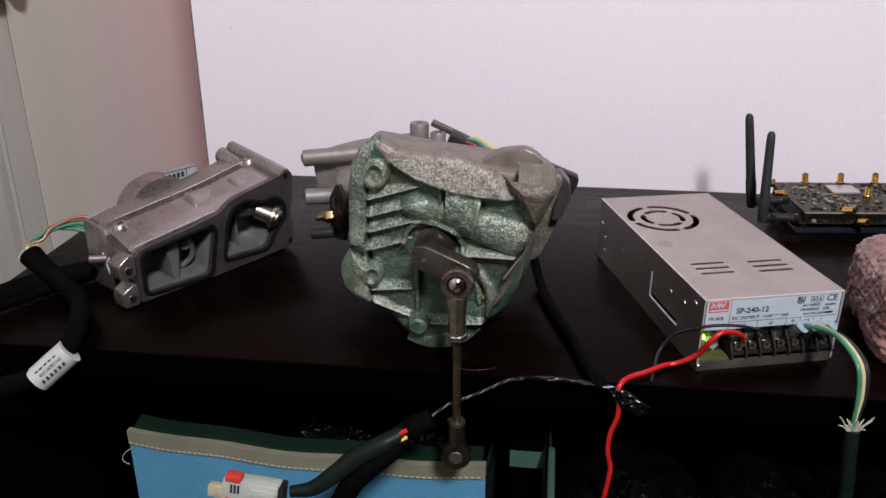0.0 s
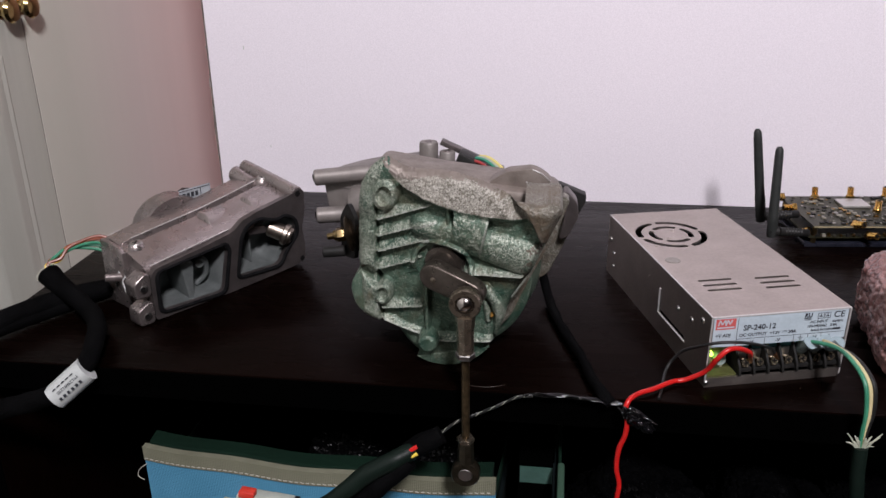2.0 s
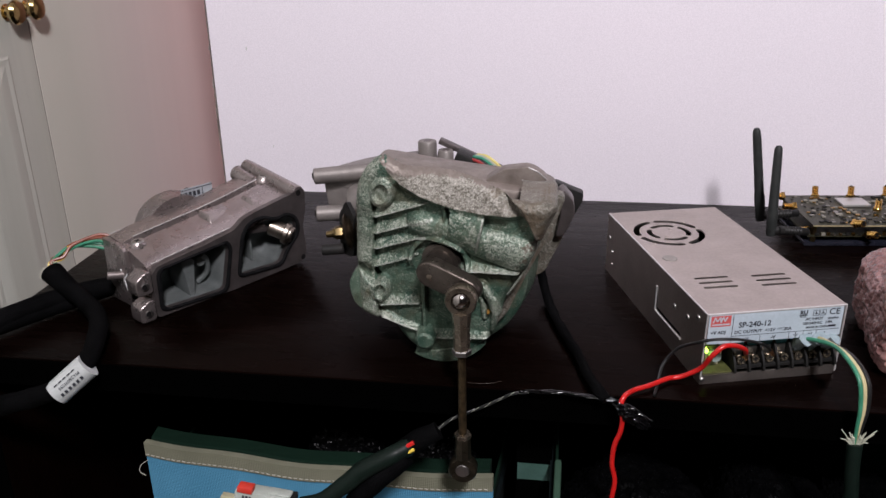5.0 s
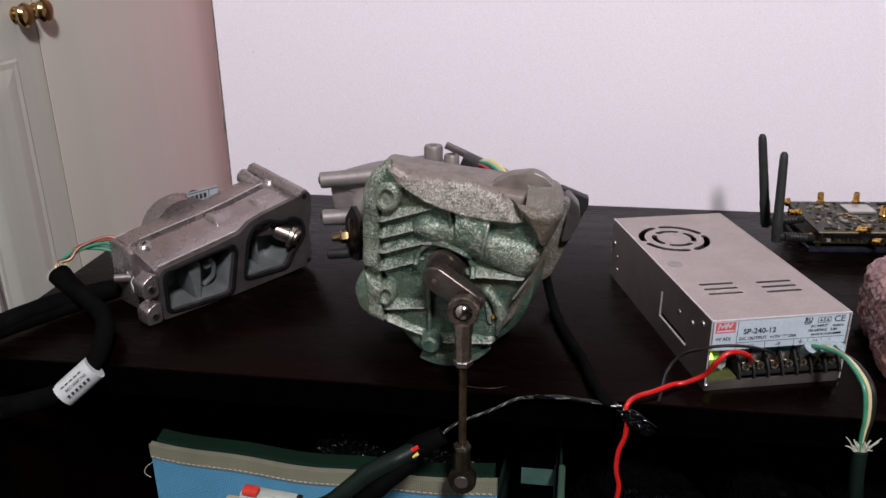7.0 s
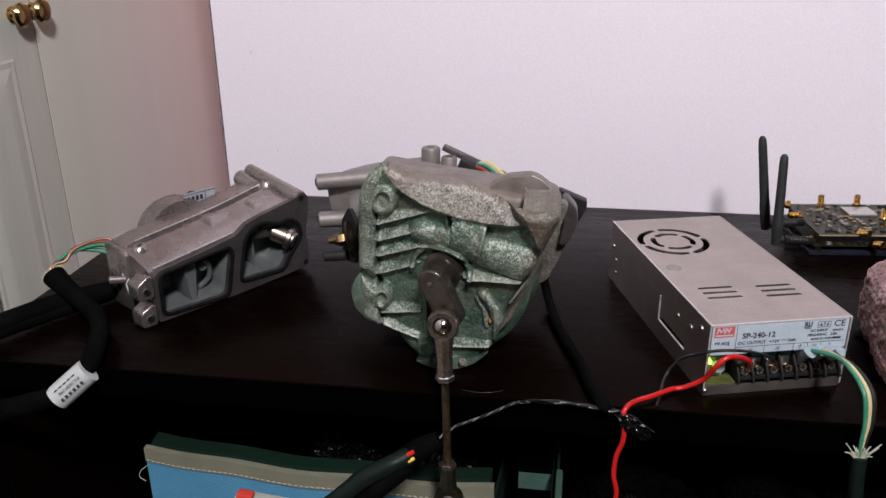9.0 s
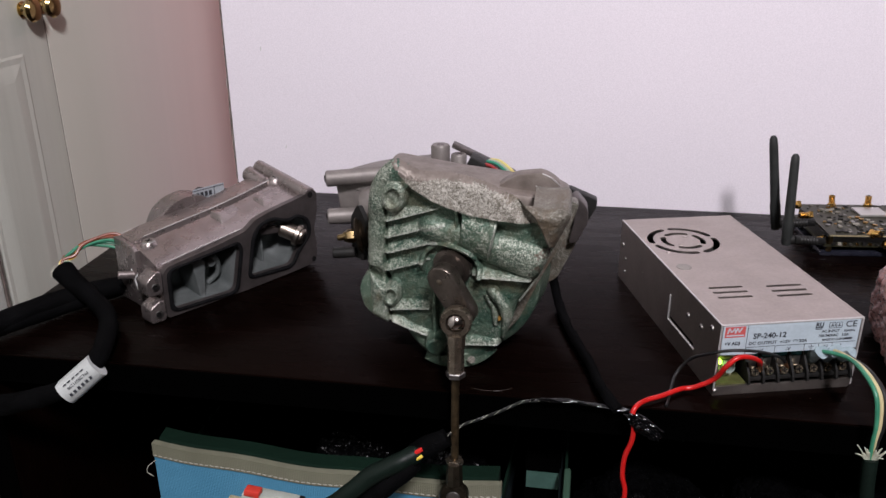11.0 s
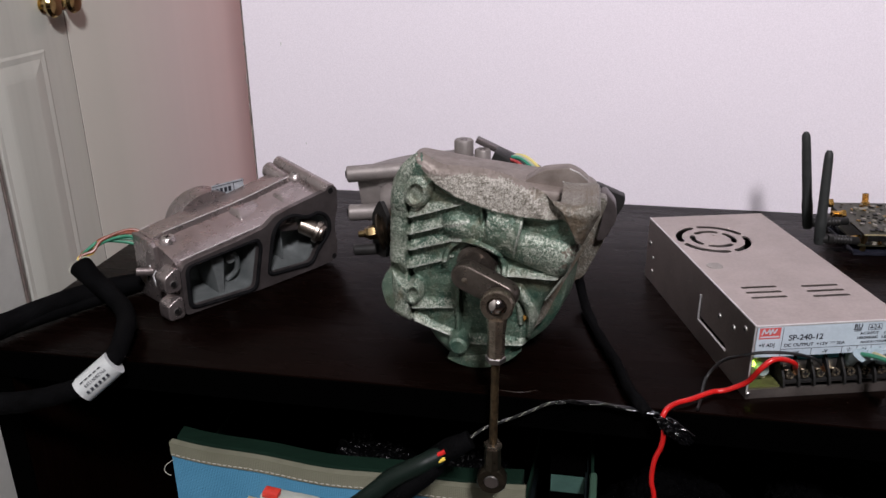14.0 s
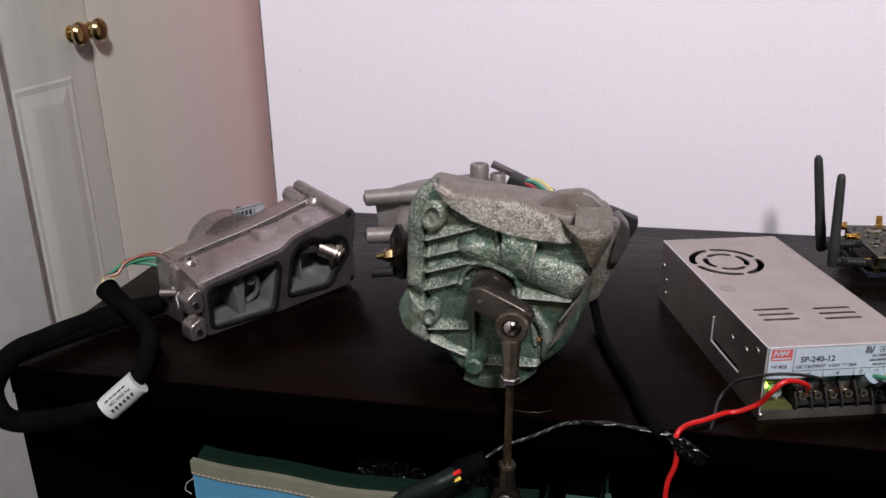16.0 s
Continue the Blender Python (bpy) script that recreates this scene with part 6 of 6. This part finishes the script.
M_BROWNWIRE = surface("brown_wire_insulation", (0.16, 0.04, 0.02), (0.22, 0.06, 0.03), 150, (0.3, 0.4))
M_GREYCABLE = surface("dark_grey_cable_sheath", (0.0035, 0.0075, 0.0055), (0.006, 0.012, 0.009), 120, (0.4, 0.55), bump=0.05, spec=0.15)
M_STRAND = surface("pale_fibre_strands", (0.45, 0.46, 0.36), (0.55, 0.56, 0.46), 300, (0.6, 0.8))
M_WHITELAB = surface("white_sleeve_label", (0.42, 0.44, 0.43), (0.49, 0.51, 0.50), 70, (0.35, 0.55), bump=0.1, bump_scale=200)
M_COPPER = surface("bare_copper", (0.72, 0.36, 0.18), (0.82, 0.45, 0.24), 300, (0.25, 0.35), metal=1.0)
M_WHITEPL = surface("white_connector_plastic", (0.33, 0.36, 0.32), (0.40, 0.43, 0.39), 120, (0.4, 0.55))
M_REDPL = surface("red_connector_clip", (0.50, 0.03, 0.02), (0.58, 0.05, 0.03), 120, (0.35, 0.5))

loop = thing("sleeved_cable", pose(0, 0, 0), "black braided cable looping over the desk corner with white label", "cable")
path = [(-0.437, 0.094, 0.7610), (-0.446, 0.078, 0.7608), (-0.474, 0.049, 0.7608), (-0.494, 0.010, 0.7612), (-0.506, -0.022, 0.7595), (-0.513, -0.037, 0.743), (-0.505, -0.045, 0.728), (-0.486, -0.047, 0.7235), (-0.449, -0.046, 0.7315), (-0.4155, -0.043, 0.7445), (-0.4040, -0.030, 0.7560), (-0.4100, -0.006, 0.7600), (-0.424, 0.022, 0.7610), (-0.447, 0.044, 0.7640), (-0.470, 0.056, 0.772), (-0.4815, 0.0615, 0.7785)]
part("sleeve", tube(path, 0.0092, 18, 10, 0.10, 2, radii=[0.0072, 0.0075, 0.0078, 0.0080, 0.0080, 0.0080, 0.0078, 0.0076, 0.0070, 0.0064, 0.0064, 0.0066, 0.0066, 0.0070, 0.0078, 0.0088]), M_SLEEVE, loop)
part("second_cable", tube([(-0.437, 0.100, 0.758), (-0.452, 0.074, 0.7565), (-0.476, 0.038, 0.7565), (-0.496, 0.000, 0.758), (-0.506, -0.020, 0.757)], 0.0056, 12, 8, 0.08, 5), M_SLEEVE, loop)
# frayed mouth of the sleeve
bm = bmesh.new()
md = (Vector(path[-1]) - Vector(path[-2])).normalized()
ms = md.cross(Vector((0, 0, 1))).normalized()
mt = ms.cross(md)
r3 = random.Random(3)
for i in range(34):
    a = math.tau * i / 34
    p = Vector(path[-1]) + (ms * math.cos(a) + mt * math.sin(a)) * 0.0087
    q = p + md * r3.uniform(0.0006, 0.0020) + (ms * math.cos(a) + mt * math.sin(a)) * r3.uniform(0, 0.0012)
    rod(p, q, 0.0003, 5, bm=bm)
tagged(part("frayed_edge", bm, M_STRAND, loop, "frayed pale sleeve edge"), kind="stuff")
ends = [(-0.459, 0.087, 0.793), (-0.458, 0.089, 0.790), (-0.457, 0.090, 0.795), (-0.459, 0.088, 0.787), (-0.456, 0.092, 0.791), (-0.458, 0.091, 0.797)]
for k, (mt_, e) in enumerate(zip((M_GREENWIRE, M_GREENWIRE, M_BROWNWIRE, M_GREENWIRE, M_BRIGHTYEL, M_BROWNWIRE), ends)):
    o = Vector((0.0014 * math.cos(k), 0.0014 * math.sin(k), 0.001 * (k % 3)))
    part("wire", tube([Vector((-0.476, 0.058, 0.774)) + o, Vector((-0.4815, 0.064, 0.783)) + o * 1.5, Vector((-0.4785 + 0.001 * k, 0.068, 0.7875 + 0.0014 * (k % 4))), Vector((-0.470, 0.078, 0.7935)) + o, Vector(e) + Vector((0.004, 0.001, 0.002)), Vector(e) + Vector((0.016, 0.003, -0.004))], 0.0013, 8, 7), mt_, loop)
la, lb = Vector((-0.4195, -0.0448, 0.7395)), Vector((-0.4005, -0.0338, 0.7560))
lab2 = part("cable_label", rod(la, lb, 0.0088, 26), M_WHITELAB, loop, "white printed wrap label", smooth=60)
ld = (la - lb).normalized()
lf = (Vector((-0.10, -0.46, 1.027)) - la).normalized()
lf = (lf - ld * lf.dot(ld)).normalized()
lu = lf.cross(ld)
mid = (la + lb) / 2
flat = Matrix((ld, lu, lf)).transposed().to_4x4()


def on_label(along, up):
    return Matrix.Translation(mid + lf * 0.00895 + ld * along + lu * up) @ flat


lettering("part_number", "PN.28091298", 0.0031, on_label(-0.0095, -0.0018), M_INK, lab2, bold=0.00002, wide=1.0)
for k in range(6):
    bm = box(-0.0009, 0.0009, -0.0010, 0.0010, -0.0001, 0.0001)
    bm.transform(on_label(-0.0082 + 0.0033 * k, 0.0032))
    part("print_bar", bm, M_INK, lab2, smooth=0)
for k in range(5):
    bm = box(-0.0012, 0.0012, -0.0004, 0.0004, -0.0001, 0.0001)
    bm.transform(on_label(-0.0072 + 0.0036 * k, -0.0042))
    part("print_bar", bm, M_INK, lab2, smooth=0)

# red lead from the power supply, over the desk edge
red = thing("red_wire", pose(0, 0, 0), "bright red insulated wire hanging over the desk edge", "wire")
part("insulation", tube([(0.0285, 0.0100, 0.7690), (0.0260, 0.0040, 0.7750), (0.0180, -0.0030, 0.7810), (0.0100, -0.0080, 0.7825), (0.0040, -0.0090, 0.7765), (-0.0005, -0.0030, 0.7640), (-0.0090, 0.0005, 0.7560), (-0.0145, 0.0010, 0.7535), (-0.0200, -0.0010, 0.7535), (-0.0330, -0.0120, 0.7540), (-0.0420, -0.0180, 0.7540), (-0.0490, -0.0290, 0.7560), (-0.0515, -0.0325, 0.7510), (-0.0500, -0.0335, 0.7430), (-0.0505, -0.0335, 0.7330), (-0.0535, -0.0335, 0.7220), (-0.0540, -0.0335, 0.7080), (-0.0515, -0.0338, 0.6960), (-0.0525, -0.0345, 0.6840), (-0.0545, -0.0345, 0.665), (-0.055, -0.034, 0.64)], 0.0016, 12, 8), M_REDWIRE, red)
part("bare_end", tube([(0.0280, 0.0090, 0.7700), (0.0288, 0.0100, 0.7670), (0.0295, 0.0110, 0.7645)], 0.0014, 8, 4, 0.3), M_COPPER, red, "bare copper strands")
blk = thing("black_wire", pose(0, 0, 0), "thin black wire from the power supply lying over the desk edge", "wire")
part("insulation", tube([(0.0455, 0.0165, 0.7680), (0.0405, 0.0115, 0.7745), (0.0290, 0.0000, 0.7830), (0.0170, -0.0060, 0.7870), (0.0040, -0.0080, 0.7870), (-0.0050, -0.0030, 0.7815), (-0.0140, 0.0110, 0.7690), (-0.0220, 0.0110, 0.7570), (-0.0270, -0.0070, 0.7520), (-0.0300, -0.0185, 0.7512)], 0.0010, 10, 8), M_BLACKWIRE, blk)
part("bare_end", tube([(0.0450, 0.0160, 0.7690), (0.0462, 0.0165, 0.7665), (0.0472, 0.0170, 0.7645)], 0.0013, 8, 4, 0.3), M_COPPER, blk, "bare copper strands")

# mains lead: three cores with clear caps, then a grey sheath
ac = thing("mains_lead", pose(0, 0, 0), "grey mains cable with green, cream and black cores", "cable")
cores = [(M_GREENWIRE, (0.0640, 0.0270, 0.7680), (0.0650, 0.019, 0.7770), 0.0), (M_YELWIRE, (0.0730, 0.0300, 0.7680), (0.0730, 0.020, 0.7775), 0.0018), (M_BLACKWIRE, (0.0820, 0.0330, 0.7680), (0.0810, 0.021, 0.7765), 0.0040)]
for mt_, t0, t1, off in cores:
    part("core", tube([t0, t1, (0.0755 + off * 0.6, 0.003, 0.7825), (0.0795 + off, -0.0140, 0.7835), (0.0835 + off * 1.2, -0.0290, 0.7770), (0.0855 + off, -0.0335, 0.7620), (0.0858 + off * 0.5, -0.0345, 0.7480), (0.0858 + off * 0.2, -0.0350, 0.7340)], 0.0014, 10, 8), mt_, ac)
    part("clear_cap", tube([t0, Vector(t0).lerp(Vector(t1), 0.6), Vector(t1) + Vector((0.001, -0.003, 0.0015))], 0.0046, 12, 5, 0.25), M_CLEAR, ac, "milky clear insulating cap")
part("sheath", tube([(0.0862, -0.0350, 0.7370), (0.0870, -0.0360, 0.7200), (0.0890, -0.0375, 0.7000), (0.0895, -0.0385, 0.6700), (0.088, -0.04, 0.63)], 0.0043, 16, 8), M_GREYCABLE, ac)
bm = bmesh.new()
for i in range(22):
    a = r3.uniform(-0.9, 0.9)
    p = Vector((0.0862 + 0.004 * math.sin(a), -0.0360, 0.7365))
    q = p + Vector((math.sin(a) * r3.uniform(0.004, 0.011), -0.002 + r3.uniform(-.002, .003), r3.uniform(0.004, 0.012)))
    tube([p, p.lerp(q, 0.5) + Vector((0, 0, 0.001)), q], 0.00035, 5, 3, bm=bm)
tagged(part("frayed_filler", bm, M_STRAND, ac, "frayed pale filler strands"), kind="stuff")

# harness: from the gearbox along the desk, taped at the edge, down to a white connector
har = thing("wiring_harness", pose(0, 0, 0), "black taped wiring harness along the desk edge with white connector", "wiring harness")
part("harness_cable", tube([(-0.108, 0.135, 0.785), (-0.104, 0.120, 0.768), (-0.100, 0.108, 0.7575), (-0.096, 0.088, 0.7565), (-0.089, 0.058, 0.7562), (-0.077, 0.020, 0.7562), (-0.071, -0.008, 0.7565), (-0.0655, -0.0240, 0.7565), (-0.0600, -0.0305, 0.7530)], 0.0034, 14, 8, 0.25, 4), M_SLEEVE, har)
part("tape_wrap", tube([(-0.032, -0.0345, 0.7425), (-0.044, -0.0315, 0.7485), (-0.057, -0.0285, 0.7525), (-0.078, -0.0272, 0.7535), (-0.100, -0.0275, 0.7545), (-0.114, -0.0285, 0.7535)], 0.0026, 14, 12, 0.8, 9, flat=0.7, radii=[0.0005, 0.0018, 0.0022, 0.0015, 0.0016, 0.0009]), M_TAPE, har, "crinkled shiny black tape")
bm = bmesh.new()
bmesh.ops.create_icosphere(bm, subdivisions=4, radius=1)
for v in bm.verts:
    p = v.co.copy()
    k = 0.75 + 0.5 * abs(noise.noise(p * 2.2)) + 0.35 * abs(noise.noise(p * 5 + Vector((4, 0, 0))))
    v.co = Matrix.Rotation(radians(35), 3, "Y") @ Vector((p.x * 0.0125, p.y * 0.0040, p.z * 0.0050)) * k + Vector((-0.0440, -0.0345, 0.7450))
part("tape_knot", bm, M_TAPE, har, "crumpled end of shiny black tape", smooth=25)
tw = [Vector(p) for p in ((-0.108, -0.0290, 0.7540), (-0.118, -0.0280, 0.7515), (-0.130, -0.0275, 0.7440), (-0.144, -0.0272, 0.7360), (-0.156, -0.0285, 0.7305), (-0.168, -0.0400, 0.7260))]
tp = smooth_path(tw, 14)
for k, mt_ in enumerate((M_BLACKWIRE, M_BLACKWIRE, M_STRAND)):
    pts = []
    for i, p in enumerate(tp):
        d = (tp[min(i + 1, len(tp) - 1)] - tp[max(i - 1, 0)]).normalized()
        s = d.cross(Vector((0, 0, 1))).normalized()
        a = i * 0.75 + k * math.tau / 3
        pts.append(p + (s * math.cos(a) + s.cross(d) * math.sin(a)) * 0.0006)
    part("twisted_wire", tube(pts, 0.00055 if k < 2 else 0.00012, 7, 2), mt_, har)
part("collar", tube([(-0.1640, -0.0400, 0.7290), (-0.1740, -0.0430, 0.7235), (-0.1850, -0.0465, 0.7175)], 0.0066, 16, 6, 0.2, 6), M_SLEEVE, har)
part("wire", tube([(-0.178, -0.0490, 0.7245), (-0.186, -0.0515, 0.7205), (-0.195, -0.0550, 0.7185)], 0.0016, 8, 6), M_REDWIRE, har)
part("wire", tube([(-0.178, -0.0500, 0.7205), (-0.185, -0.0530, 0.7175), (-0.193, -0.0560, 0.7150)], 0.0015, 8, 6), M_BRIGHTYEL, har)
part("thick_cable", tube([(-0.181, -0.0460, 0.7200), (-0.186, -0.0490, 0.7180), (-0.194, -0.0530, 0.7150), (-0.210, -0.0565, 0.7060), (-0.222, -0.0600, 0.6960), (-0.236, -0.0630, 0.6860), (-0.250, -0.0655, 0.6838)], 0.0058, 16, 8, 0.06, 8, radii=[0.0056, 0.0060, 0.0060, 0.0062, 0.0058, 0.0048, 0.0036]), M_GREYCABLE, har)
part("thick_cable", tube([(-0.184, -0.0480, 0.7140), (-0.190, -0.0510, 0.7080), (-0.204, -0.0540, 0.6950), (-0.216, -0.0560, 0.6800), (-0.224, -0.057, 0.660), (-0.226, -0.057, 0.630)], 0.0068, 16, 8, 0.12, 3), M_SLEEVE, har)
conn = part("connector", box(-0.0175, 0.018, -0.006, 0.006, -0.0085, 0.0075, 0.0014), M_WHITEPL, har, "white plastic plug connector")
conn.matrix_world = Matrix.Translation((-0.2745, -0.0665, 0.6840)) @ pose(0, 0, 0, -8, 7, 0)
for nm, bx, mt_ in (("clip", (-0.0155, -0.0055, -0.0075, 0.0, 0.0072, 0.0115), M_REDPL), ("clip", (-0.0150, -0.0020, -0.0070, -0.0055, -0.0078, -0.0045), M_REDPL), ("step", (0.001, 0.0165, -0.0072, -0.0055, -0.004, 0.0045), M_WHITEPL), ("latch", (0.004, 0.0185, -0.004, 0.004, 0.0072, 0.0088), M_WHITEPL), ("rear_seal", (0.0178, 0.0215, -0.0058, 0.0058, -0.0082, 0.0075), M_BLACKPL), ("tab", (-0.0275, -0.0172, -0.003, 0.003, -0.0085, -0.0005), M_CREAMPL)):
    part(nm, box(*bx, 0.0008), mt_, conn)
for k in range(3):
    part("print_bar", box(-0.0120 + 0.0022 * k, -0.0106 + 0.0022 * k, -0.0063, -0.0060, -0.001, 0.0050), M_INK, conn, smooth=0)


# ---------------------------------------------------------------- what moves
def motions():
    turn = [(0.0, -17.2), (1.0, -17.6), (2.0, -19.2), (3.0, -20.0), (4.2, -19.0), (6.4, -18.8), (6.6, -20.5), (6.8, -26.0), (7.0, -30.7), (7.3, -33.5), (7.5, -35.7), (7.75, -46.0), (8.0, -53.2), (8.4, -52.6), (8.75, -52.8), (8.9, -61.0), (9.0, -67.0), (9.2, -69.0), (9.7, -69.8),
            (10.4, -69.5), (11.1, -58.0), (11.6, -51.0), (12.0, -49.8), (12.25, -53.0), (12.5, -67.5), (12.8, -68.7), (13.1, -68.7), (13.2, -51.0), (13.3, -20.5), (13.5, -19.8), (14.0, -19.2), (16.0, -19.0)]
    swing = [(0.0, 0.3), (4.0, 0.3), (6.5, 0.6), (7.0, -0.2), (7.5, -0.6), (8.0, 0.3), (8.7, 0.2), (9.0, 2.2), (9.5, 1.6), (10.4, 0.6), (12.0, -0.3), (12.5, 1.8), (13.1, 1.2), (13.2, 2.0), (13.3, 4.0), (13.5, 3.8), (13.75, -1.6), (14.0, -0.5), (14.5, -0.6), (16.0, -0.9)]
    basis = Matrix((U, -AX, W)).transposed().to_4x4()
    crank_rows = []
    for t, a in turn:
        crank_rows.append((t, Matrix.Translation(PIV) @ basis @ Matrix.Rotation(radians(-a), 4, "Y")))
    walk(crank, crank_rows)

    def angle_at(rows, t):
        return float(np.interp(t, [r[0] for r in rows], [r[1] for r in rows]))

    times = sorted({t for t, _ in turn} | {t for t, _ in swing})
    link_rows = []
    for t in times:
        a = radians(angle_at(turn, t))
        c = PIV + AX * REACH + (U * math.cos(a) + W * math.sin(a)) * ARM
        link_rows.append((t, Matrix.Translation(c) @ Matrix.Rotation(radians(-angle_at(swing, t)), 4, "Y") @ Matrix.Rotation(radians(-5.5 * (math.degrees(-a) - 19) / 50), 4, "X")))
    walk(link, link_rows)


motions()
